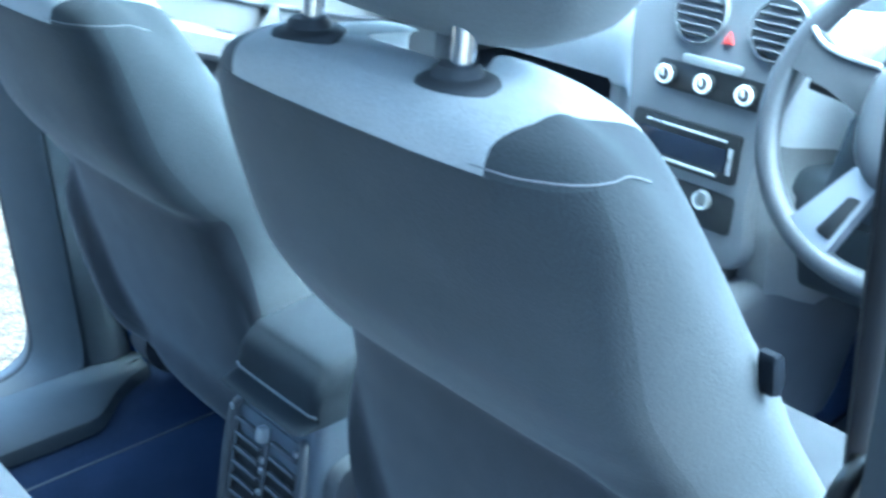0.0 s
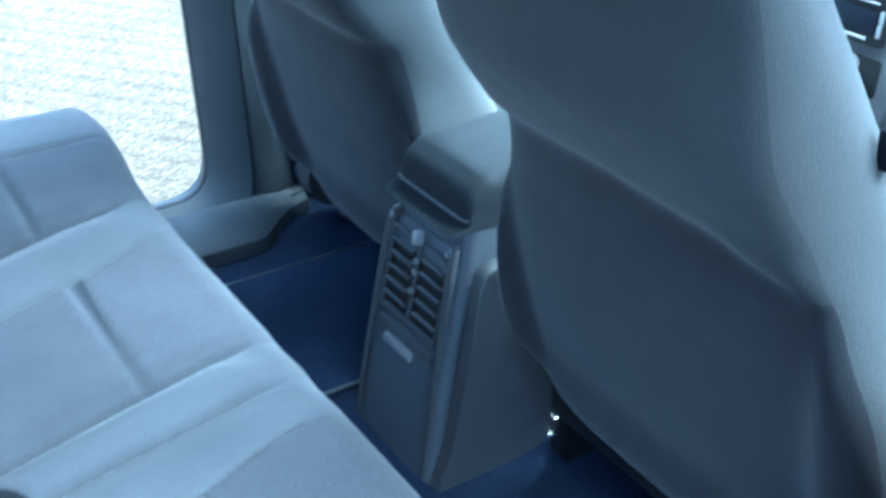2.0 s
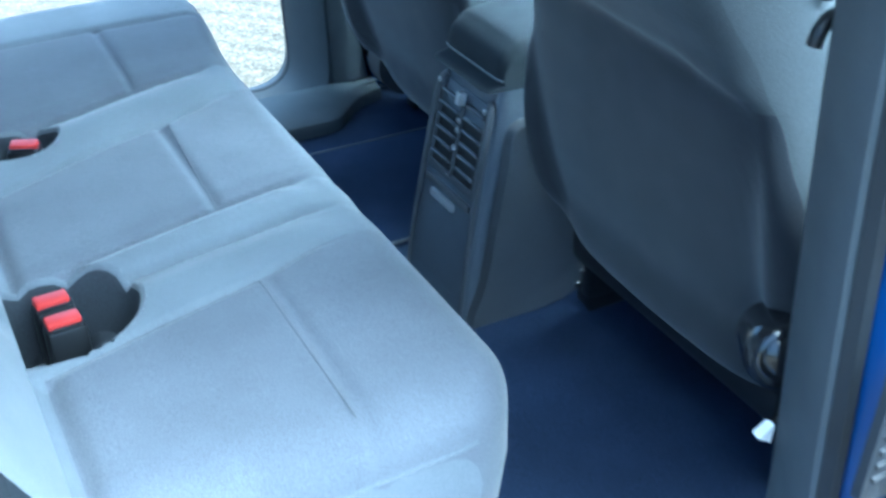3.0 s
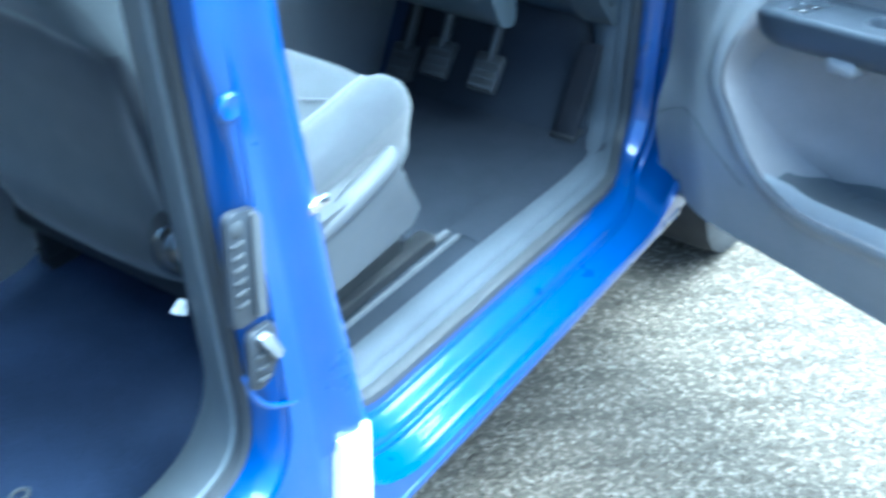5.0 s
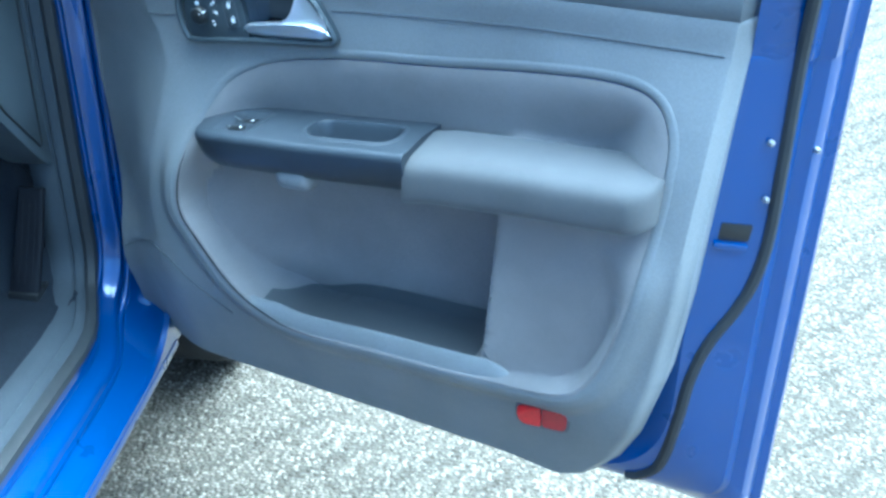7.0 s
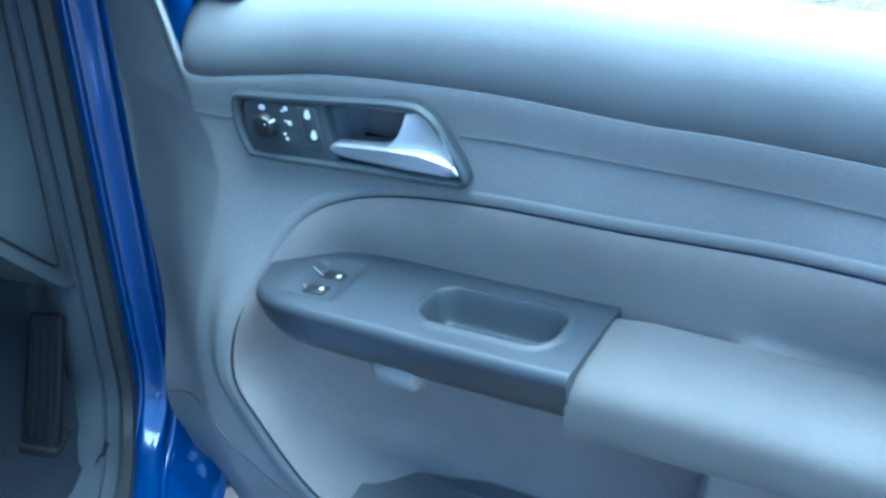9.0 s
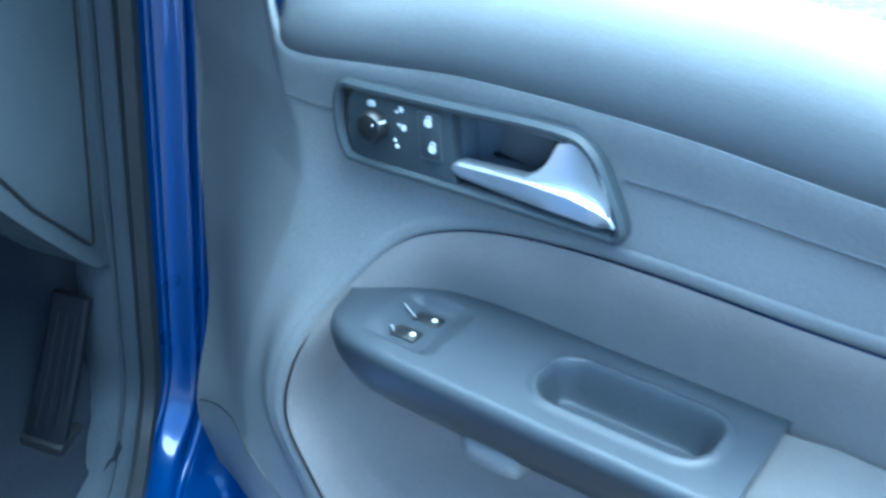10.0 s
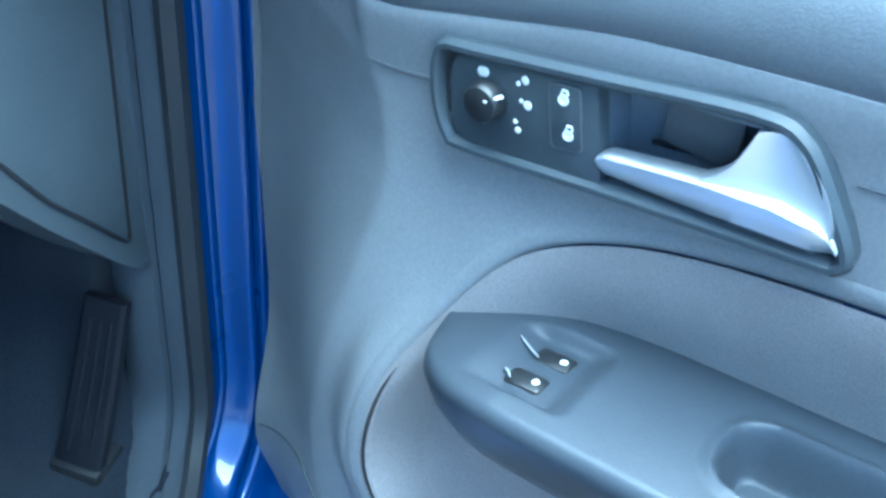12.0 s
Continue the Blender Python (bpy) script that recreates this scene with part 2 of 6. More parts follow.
def skin(bm, rows, close_u=False, close_v=False, cap=False, mats=None):
    """Quads between rows of points. close_u joins each row's ends, close_v the last row to the first."""
    vs = [[bm.verts.new(p) for p in r] for r in rows]
    nr, nc = len(vs), len(vs[0])
    for i in range(nr if close_v else nr - 1):
        for j in range(nc if close_u else nc - 1):
            f = bm.faces.new((vs[i][j], vs[i][(j + 1) % nc], vs[(i + 1) % nr][(j + 1) % nc], vs[(i + 1) % nr][j]))
            if mats:
                f.material_index = mats(i, j)
    if cap:
        if cap != "end":
            bm.faces.new(vs[0])
        bm.faces.new(vs[-1])
    return vs


def box(bm, c, s, bevel=0.0, m=None, seg=2):
    r = bmesh.ops.create_cube(bm, size=1.0)
    for v in r["verts"]:
        v.co = Vector((v.co.x * s[0], v.co.y * s[1], v.co.z * s[2]))
    if bevel > 0:
        es = list({e for v in r["verts"] for e in v.link_edges})
        out = bmesh.ops.bevel(bm, geom=es, offset=bevel, segments=seg, profile=0.5, affect="EDGES", clamp_overlap=True)
        vs = set(out["verts"]) | {v for v in r["verts"] if v.is_valid}
    else:
        vs = r["verts"]
    mm = Matrix.Translation(c) @ (m.to_4x4() if m else Matrix())
    for v in vs:
        v.co = mm @ v.co
    return vs


def rot(rx=0, ry=0, rz=0):
    return Euler([radians(a) for a in (rx, ry, rz)]).to_matrix()


def ring_frame(d):
    d = d.normalized()
    a = d.cross(Vector((0, 0, 1)))
    if a.length < 1e-3:
        a = d.cross(Vector((0, 1, 0)))
    a.normalize()
    return a, d.cross(a)


def tube(bm, pts, r, seg=10, closed=False, cap=True, flat=1.0):
    """A round bar along pts; r may be one radius or one a point."""
    pts = [Vector(p) for p in pts]
    n = len(pts)
    rows = []
    last = None
    for i, p in enumerate(pts):
        q = pts[(i + 1) % n] if closed or i < n - 1 else p
        o = pts[i - 1] if closed or i > 0 else p
        d = (q - o).normalized()
        if last is None:
            a, b = ring_frame(d)
        else:
            a = (last - d * last.dot(d)).normalized()
            b = d.cross(a)
        last = a
        rad = r[i] if isinstance(r, (list, tuple)) else r
        rows.append([p + a * math.cos(2 * math.pi * k / seg) * rad + b * math.sin(2 * math.pi * k / seg) * rad * flat for k in range(seg)])
    skin(bm, rows, close_u=True, close_v=closed, cap=cap and not closed)


def disc(bm, c, axis, prof, seg=32):
    """A turned shape: prof is a list of (radius, height along axis) from the axis outwards and round."""
    axis = Vector(axis).normalized()
    a, b = ring_frame(axis)
    c = Vector(c)
    rows = []
    for r, h in prof:
        rr = max(r, 1e-4)
        rows.append([c + axis * h + (a * math.cos(2 * math.pi * k / seg) + b * math.sin(2 * math.pi * k / seg)) * rr for k in range(seg)])
    skin(bm, rows, close_u=True, cap=True)


def slab(bm, outline, place, d0, d1, bevel=0.0, seg=2, holes=()):
    """A plate with a closed outline of (a, b), from depth d0 to d1; place(a, b, d) gives the point. The face at d1 is rounded."""
    if holes:
        edges = []
        for loop in (outline, *holes):
            vs = [bm.verts.new(place(a, b, d0)) for a, b in loop]
            edges += [bm.edges.new((vs[i], vs[(i + 1) % len(vs)])) for i in range(len(vs))]
        out = bmesh.ops.triangle_fill(bm, use_beauty=True, use_dissolve=False, edges=edges)
        faces = [g for g in out["geom"] if isinstance(g, bmesh.types.BMFace)]
        shift = Vector(place(outline[0][0], outline[0][1], d1)) - Vector(place(outline[0][0], outline[0][1], d0))
        ex = bmesh.ops.extrude_face_region(bm, geom=faces, use_keep_orig=True)
        bmesh.ops.translate(bm, vec=shift, verts=[g for g in ex["geom"] if isinstance(g, bmesh.types.BMVert)])
        return
    n = len(outline)
    lo = [bm.verts.new(place(a, b, d0)) for a, b in outline]
    hi = [bm.verts.new(place(a, b, d1)) for a, b in outline]
    bm.faces.new(lo)
    top = bm.faces.new(hi)
    for i in range(n):
        bm.faces.new((lo[i], lo[(i + 1) % n], hi[(i + 1) % n], hi[i]))
    if bevel > 0:
        bmesh.ops.bevel(bm, geom=list(top.edges), offset=bevel, segments=seg, profile=0.5, affect="EDGES", clamp_overlap=True)


def snapped(bm, pts, lift=0.0, seen_from=None):
    """Points moved onto the nearest place of a surface."""
    tree = BVHTree.FromBMesh(bm)
    out = []
    for p in pts:
        q, n, _, _ = tree.find_nearest(Vector(p))
        d = Vector(p) - q
        out.append(q + (n if n.dot(d) >= 0 else -n) * lift)
    return out


def curve2(pts, n=6, closed=True):
    return [(p.x, p.y) for p in spline([(a, b, 0) for a, b in pts], n, closed)]


def inset(loop, d):
    """A closed (a, b) loop moved inwards by d along its normals."""
    n = len(loop)
    area = sum(loop[i][0] * loop[(i + 1) % n][1] - loop[(i + 1) % n][0] * loop[i][1] for i in range(n))
    s = 1 if area > 0 else -1
    out = []
    for i in range(n):
        ax, ay = loop[i - 1]
        bx, by = loop[(i + 1) % n]
        tx, ty = bx - ax, by - ay
        k = math.hypot(tx, ty) or 1
        out.append((loop[i][0] - s * ty / k * d, loop[i][1] + s * tx / k * d))
    return out


def round_loop(corners, n=6):
    """A closed loop from corners (a, b, radius)."""
    out = []
    k = len(corners)
    for i in range(k):
        p = Vector(corners[i][:2])
        r = corners[i][2]
        a = (Vector(corners[i - 1][:2]) - p).normalized()
        b = (Vector(corners[(i + 1) % k][:2]) - p).normalized()
        half = max(a.angle(b) / 2, 0.05)
        cut = r / math.tan(half)
        p0, p1 = p + a * cut, p + b * cut
        for j in range(n + 1):
            t = j / n
            q = (1 - t) ** 2 * p0 + 2 * t * (1 - t) * p + t * t * p1
            out.append((q.x, q.y))
    return out


def dense(loop, step):
    """The same loop with points at about even steps."""
    out = []
    for i in range(len(loop)):
        a, b = Vector(loop[i]), Vector(loop[(i + 1) % len(loop)])
        k = max(1, round((b - a).length / step))
        out += [tuple(a.lerp(b, j / k)) for j in range(k)]
    return out


def smooth(a, b, x):
    t = min(max((x - a) / (b - a), 0.0), 1.0)
    return t * t * (3 - 2 * t)


def table(rows, x):
    """A value read off a table of (x, value), smoothly between rows."""
    if x <= rows[0][0]:
        return rows[0][1]
    for (x0, y0), (x1, y1) in zip(rows, rows[1:]):
        if x <= x1:
            return y0 + (y1 - y0) * (x - x0) / (x1 - x0)
    return rows[-1][1]


# ---- ground ----
bm = bmesh.new()
radii = [0, 1, 2, 4, 8, 16, 40, 120, 400, 2000]
skin(bm, [[V(r * math.cos(a * math.pi / 24), r * math.sin(a * math.pi / 24), 0) for a in range(48)] for r in [max(r, 0.01) for r in radii]], close_u=True, cap=False)
tagged(link_mesh("ground", bm, CONCRETE), "pale exposed pebble concrete yard in sunlight", "ground", kind="structure")

# ---- car body ----
SIDE_OUT = dense(curve2([(-2.25, 0.32), (-1.75, 0.28), (-1.68, 0.40), (-1.58, 0.58), (-1.35, 0.68), (-1.12, 0.58), (-1.02, 0.40), (-0.95, 0.335),
                         (0.0, 0.336), (1.08, 0.335), (1.16, 0.40), (1.26, 0.58), (1.50, 0.68), (1.72, 0.58), (1.82, 0.40), (1.88, 0.28), (2.05, 0.30),
                         (2.12, 0.55), (2.08, 0.85), (1.9, 0.98), (1.2, 1.07), (0.98, 1.22), (0.62, 1.52), (0.40, 1.70), (0.1, 1.78), (-1.0, 1.80), (-2.0, 1.77),
                         (-2.2, 1.6), (-2.28, 1.0)], 5), 0.05)
# the driver's door opening, from the foot of the middle pillar round by the sill, the front pillar and the roof
FRONT_OPEN = [(0.052, 0.42, 0.17), (0.968, 0.405, 0.10), (0.945, 1.08, 0.05), (0.50, 1.64, 0.12), (-0.16, 1.66, 0.10), (-0.075, 1.0, 0.4)]
REAR_OPEN_R = [(-0.115, 0.535, 0.10), (-0.165, 1.05, 0.4), (-0.21, 1.66, 0.10), (-0.93, 1.66, 0.12), (-0.93, 0.535, 0.12)]
REAR_OPEN_L = [(0.03, 0.415, 0.09), (0.0, 1.05, 0.4), (-0.04, 1.66, 0.10), (-0.80, 1.66, 0.12), (-0.80, 0.415, 0.12)]
QUARTER = [(-1.15, 1.12, 0.06), (-1.12, 1.58, 0.1), (-2.0, 1.56, 0.12), (-2.06, 1.12, 0.08)]
FRONT_OPEN_L = [(0.16, 0.42, 0.13), (0.968, 0.405, 0.10), (0.945, 1.08, 0.05), (0.50, 1.64, 0.12), (0.02, 1.66, 0.10), (0.08, 1.0, 0.3)]


def sweep(bm, loop, profile, sy, back=0.0):
    """A moulding round an opening: profile is (outward offset, distance from the car's middle plane).
    back sets the front pillar forward and inboard, easing off towards the outer skin."""
    rows = []
    for off, y in profile:
        k = back * smooth(0.076, 0.042, off)
        rows.append([V(a + 0.095 * k * smooth(0.80, 0.95, a), sy * (y - 0.055 * k * smooth(0.84, 0.955, a)), b) for a, b in inset(loop, -off)])
    skin(bm, rows, close_u=True)


car = thing("car", (0, 0, 0), "bright metallic blue van with open doors parked on concrete", "car")
front_r = dense(round_loop(FRONT_OPEN, 10), 0.03)
rear_r = dense(round_loop(REAR_OPEN_R, 10), 0.03)
rear_l = dense(round_loop(REAR_OPEN_L, 10), 0.03)
front_l = dense(round_loop(FRONT_OPEN_L, 10), 0.03)
quarter = dense(round_loop(QUARTER, 6), 0.08)
bm = bmesh.new()
slab(bm, SIDE_OUT, lambda a, b, d: V(a, d, b), -0.842, -0.852, holes=(inset(front_r, -0.062), inset(rear_r, -0.006), quarter))
part("side_panel", bm, BLUE, car)
bm = bmesh.new()
slab(bm, SIDE_OUT, lambda a, b, d: V(a, d, b), 0.842, 0.852, holes=(inset(front_l, -0.062), inset(rear_l, -0.006), quarter))
part("side_panel", bm, BLUE, car)
for sy in (-1, 1):
    bm = bmesh.new()
    slab(bm, inset(quarter, -0.004), lambda a, b, d: V(a, sy * d, b), 0.838, 0.843)
    g = part("quarter_glass", bm, GLASS, car)
    g.visible_shadow = False
# stepped painted flange round the front door openings: two ridges with a groove between
FLANGE = [(-0.004, 0.742), (0.0, 0.752), (0.012, 0.757), (0.024, 0.762), (0.030, 0.776), (0.034, 0.790), (0.042, 0.795), (0.052, 0.797), (0.057, 0.804),
          (0.060, 0.822), (0.064, 0.836), (0.072, 0.842), (0.100, 0.846), (0.118, 0.846)]
for sy, loop in ((-1, front_r), (1, front_l)):
    bm = bmesh.new()
    sweep(bm, loop, curve2(FLANGE[:-2], 3, False), sy, sy < 0)
    part("door_flange", bm, BLUE, car, "glossy stepped blue door flange")
    for off, y, r in ((0.024, 0.757, 0.0065), (0.052, 0.793, 0.0075)):
        bm = bmesh.new()
        k = smooth(0.076, 0.042, off) if sy < 0 else 0.0
        tube(bm, [V(a + 0.095 * k * smooth(0.80, 0.95, a), sy * (y - 0.055 * k * smooth(0.84, 0.955, a)), b) for a, b in inset(loop, -off)], r, 10, closed=True)
        part("flange_bead", bm, BLUE, car)
    bm = bmesh.new()
    sweep(bm, loop, [(0.004, 0.758), (-0.004, 0.765), (-0.014, 0.762), (-0.018, 0.750), (-0.014, 0.738), (-0.004, 0.735)], sy, sy < 0)
    part("weather_seal", bm, RUBBER, car, "black rubber door seal")
    bm = bmesh.new()
    sweep(bm, loop, [(-0.012, 0.746), (-0.018, 0.742), (-0.0215, 0.734), (-0.0225, 0.728), (-0.0205, 0.726), (-0.026, 0.722), (-0.031, 0.708), (-0.031, 0.692), (-0.026, 0.680), (-0.005, 0.676)], sy, sy < 0)
    part("opening_trim", bm, OPENING, car, "grey plastic opening trim")
for sy, loop in ((-1, rear_r), (1, rear_l)):
    bm = bmesh.new()
    sweep(bm, loop, [(0.010, 0.848), (0.002, 0.846), (-0.003, 0.838), (-0.006, 0.80)], sy)
    # far flange is coloured grey for glare that washes out its blue
    part("sliding_door_flange", bm, BLUE if sy < 0 else REAR_TRIM, car)
    bm = bmesh.new()
    sweep(bm, loop, [(-0.002, 0.802), (-0.008, 0.807), (-0.014, 0.803), (-0.016, 0.792), (-0.010, 0.784)], sy)
    part("weather_seal", bm, RUBBER, car)
    bm = bmesh.new()
    sweep(bm, loop, [(-0.012, 0.792), (-0.016, 0.784), (-0.010, 0.765), (0.002, 0.742), (0.014, 0.722), (0.024, 0.705), (0.034, 0.695)], sy)
    part("opening_trim", bm, REAR_TRIM, car)


def rocker(sy):
    """The lower sill below the doors, a rounded box with a drip lip."""
    bm = bmesh.new()
    prof = [(0.846, 0.344), (0.8535, 0.339), (0.855, 0.330), (0.851, 0.318), (0.842, 0.304), (0.826, 0.276), (0.80, 0.24), (0.72, 0.20), (0.70, 0.30), (0.76, 0.36)]
    skin(bm, [[V(x, sy * y, z) for y, z in prof] for x in (-0.96, -0.5, 0.0, 0.5, 0.9, 1.0, 1.01)], close_u=True, cap=True)
    return bm


for sy in (-1, 1):
    part("sill", rocker(sy), BLUE, car)
# roof, tailgate, bonnet, nose, windscreen and floor pan close the car
bm = bmesh.new()
ROOF = [(0.42, 1.70), (0.1, 1.775), (-0.6, 1.80), (-1.4, 1.80), (-2.0, 1.77), (-2.2, 1.62)]
skin(bm, [[V(x, y, z + dz + 0.03 * (1 - (y / 0.85) ** 2)) for y in np.linspace(-0.852, 0.852, 13)] for dz in (0, -0.04) for x, z in (ROOF if dz == 0 else ROOF[::-1])], close_v=True)
part("roof", bm, BLUE, car)
bm = bmesh.new()
skin(bm, [[V(x, y, z) for y in np.linspace(-0.74, 0.74, 5)] for x, z in [(0.36, 1.655), (0.1, 1.72), (-0.6, 1.745), (-1.4, 1.745), (-2.0, 1.70), (-2.14, 1.5), (-2.16, 0.7)]])
part("headliner", bm, TRIM, car)
bm = bmesh.new()
skin(bm, [[V(x + dx, y, z) for y in np.linspace(-0.85, 0.85, 5)] for dx in (0, 0.04) for x, z in ([(-2.2, 1.62), (-2.28, 1.0), (-2.26, 0.33)] if dx == 0 else [(-2.26, 0.33), (-2.28, 1.0), (-2.2, 1.62)])], close_v=True)
part("tailgate", bm, BLUE, car)
bm = bmesh.new()
skin(bm, [[V(x, y, z + dz + 0.03 * (1 - (y / 0.85) ** 2)) for y in np.linspace(-0.85, 0.85, 9)] for dz in (0, -0.02) for x, z in ([(1.2, 1.065), (1.55, 1.03), (1.9, 0.97)] if dz == 0 else [(1.9, 0.97), (1.55, 1.03), (1.2, 1.065)])], close_v=True)
part("bonnet", bm, BLUE, car)
bm = bmesh.new()
skin(bm, [[V(x + dx, y, z) for y in np.linspace(-0.85, 0.85, 5)] for dx in (0, -0.04) for x, z in ([(1.92, 0.97), (2.08, 0.85), (2.12, 0.55), (2.04, 0.3)] if dx == 0 else [(2.04, 0.3), (2.12, 0.55), (2.08, 0.85), (1.92, 0.97)])], close_v=True)
part("nose", bm, BLUE, car)
bm = bmesh.new()
skin(bm, [[V(x + d, y, z + d) for y in np.linspace(-0.80, 0.80, 9)] for d in (0, 0.004) for x, z in ([(1.22, 1.08), (0.42, 1.70)] if d == 0 else [(0.42, 1.70), (1.22, 1.08)])], close_v=True)
g = part("windscreen", bm, GLASS, car)
g.visible_shadow = False
bm = bmesh.new()
box(bm, (-0.55, 0, 0.345), (3.3, 1.5, 0.05))
part("floor_pan", bm, PLASTIC_DARK, car)
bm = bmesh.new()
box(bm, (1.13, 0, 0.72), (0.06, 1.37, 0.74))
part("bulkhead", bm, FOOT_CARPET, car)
for sx in (1.50, -1.35):
    for sy in (-1, 1):
        bm = bmesh.new()
        disc(bm, (sx, sy * 0.76, 0.305), (0, sy, 0), [(0.20, -0.09), (0.27, -0.10), (0.300, -0.085), (0.305, -0.05), (0.305, 0.05), (0.300, 0.085), (0.27, 0.095), (0.20, 0.085)], 40)
        wheel = part("wheel", bm, TYRE, car, "black road tyre")
        bm = bmesh.new()
        disc(bm, (sx, sy * 0.76, 0.305), (0, sy, 0), [(0.01, 0.07), (0.05, 0.075), (0.08, 0.06), (0.16, 0.05), (0.195, 0.075), (0.205, 0.086)], 40)
        part("rim", bm, SILVER, wheel)
# rounded skin of the middle pillar
PILLAR_L = [(0.50, -0.105), (0.61, -0.113), (0.76, -0.126), (0.90, -0.144), (1.0, -0.16), (1.09, -0.183), (1.70, -0.215)]
PILLAR_R = [(0.50, 0.040), (0.57, 0.012), (0.66, -0.006), (0.77, -0.037), (0.95, -0.071), (1.07, -0.094), (1.70, -0.158)]
bm = bmesh.new()
rows = []
for z in np.linspace(0.54, 1.68, 60):
    xl, xr = table(PILLAR_L, z) - 0.004, table(PILLAR_R, z) + 0.004
    rows.append([V(xl + (xr - xl) * t, -y, z) for t, y in ((0.0, 0.836), (0.0, 0.846), (0.06, 0.8495), (0.22, 0.8510), (0.34, 0.8535), (0.46, 0.8590), (0.57, 0.8650), (0.67, 0.8680), (0.76, 0.8665), (0.84, 0.8610), (0.91, 0.8520), (0.96, 0.8410), (1.0, 0.824), (1.0, 0.80))])
skin(bm, rows)
part("pillar_skin", bm, BLUE, car, "rounded glossy blue middle pillar")
# fittings on the middle pillar
PLUG = round_loop([(-0.190, 0.800, 0.012), (-0.146, 0.797, 0.010), (-0.143, 0.918, 0.014), (-0.186, 0.928, 0.012)], 5)
bm = bmesh.new()
slab(bm, PLUG, lambda a, b, d: V(a, d, b), -0.846, -0.8545, 0.002)
plug = part("pillar_plug", bm, SOCKET, car, "dark ribbed cable plug set in the pillar")
bm = bmesh.new()
slab(bm, round_loop([(-0.160, 0.802, 0.003), (-0.147, 0.800, 0.004), (-0.145, 0.916, 0.010), (-0.157, 0.918, 0.004)], 4), lambda a, b, d: V(a, d, b), -0.853, -0.8590, 0.002)
part("plug_flap", bm, SEAT_PLASTIC, plug, "grey side flap of the plug")
for k in range(6):
    bm = bmesh.new()
    box(bm, (-0.1745, -0.8545, 0.824 + k * 0.0135), (0.017, 0.005, 0.0055), 0.0018)
    part("rib", bm, RUBBER, plug)
bm = bmesh.new()
disc(bm, (-0.174, -0.8540, 0.908), (0, -1, 0), [(0.001, 0.003), (0.006, 0.003), (0.009, 0.001), (0.009, -0.003)], 16)
part("plug_cap", bm, RUBBER, plug)
bm = bmesh.new()
slab(bm, round_loop([(-0.176, 0.716, 0.012), (-0.150, 0.708, 0.012), (-0.132, 0.740, 0.012), (-0.134, 0.782, 0.010), (-0.172, 0.786, 0.012)], 5), lambda a, b, d: V(a, d, b), -0.848, -0.8555, 0.003)
striker = part("striker_plate", bm, SOCKET, car, "dark door catch with a bright lever on the pillar")
bm = bmesh.new()
slab(bm, round_loop([(-0.166, 0.780, 0.004), (-0.149, 0.778, 0.004), (-0.132, 0.744, 0.004), (-0.140, 0.738, 0.003), (-0.152, 0.757, 0.004)], 4), lambda a, b, d: V(a, d, b), -0.854, -0.8630, 0.003)
part("catch_lever", bm, SATIN_DULL, striker, "dull bright catch lever")
for z in (0.7515, 0.736, 0.722):
    bm = bmesh.new()
    box(bm, (-0.157, -0.8560, z), (0.020, 0.005, 0.006), 0.002, rot(0, 12, 0))
    part("catch_tooth", bm, RUBBER, striker)
bm = bmesh.new()
tube(bm, spline([V(-0.176, -0.8470, 0.735), V(-0.166, -0.8485, 0.700), V(-0.145, -0.8495, 0.674), V(-0.105, -0.8500, 0.652)], 6), [0.001] + [0.0035] * 17 + [0.001], 8)
part("pressed_ridge", bm, BLUE, car)
bm = bmesh.new()
slab(bm, [(-0.058, 0.422), (-0.002, 0.420), (-0.004, 0.555), (-0.052, 0.558)], lambda a, b, d: V(a, d, b), -0.8530, -0.8700)
part("sticker", bm, PAPER, car, "plain white information sticker")
bm = bmesh.new()
disc(bm, (-0.164, -0.851, 1.026), (0, -1, 0), [(0.001, 0.0015), (0.007, 0.002), (0.011, 0.003), (0.014, 0.001), (0.0145, -0.004)], 20)
part("pillar_grommet", bm, BLUE, car, "painted blind grommet")
bm = bmesh.new()
box(bm, (-0.074, -0.866, 0.890), (0.030, 0.010, 0.013), 0.004)
part("clip", bm, CHROME, car)

# floor carpet
bm = bmesh.new()
rows = []
for x in np.linspace(-0.95, 1.08, 60):
    row = []
    for y in np.linspace(-0.70, 0.70, 50):
        z = 0.425 + 0.075 * smooth(0.16, 0.09, abs(y)) * smooth(0.05, 0.25, x) + 0.20 * smooth(0.94, 1.08, x) * smooth(0.66, 0.58, abs(y))
        z += 0.004 * noise.noise(V(x * 9, y * 9, 0))
        row.append(V(x, y, z))
    rows.append(row)
skin(bm, rows)
skin(bm, [[V(p.x, p.y, 0.372) for p in r] for r in (rows[0], rows[-1])])
lone("floor_carpet", bm, CARPET, "dark navy carpet on the van floor", "carpet")

# ---- driver's door, swung open: u runs from the hinge to the free edge, w from the panel towards the cabin ----
door = thing("front_door", (0.971, -0.837, 0), "open blue front door with grey inner trim panel", "car door", turn=math.degrees(math.atan2(-0.942, -0.335)))


def D(u, w, z):
    return V(u, -w, z)


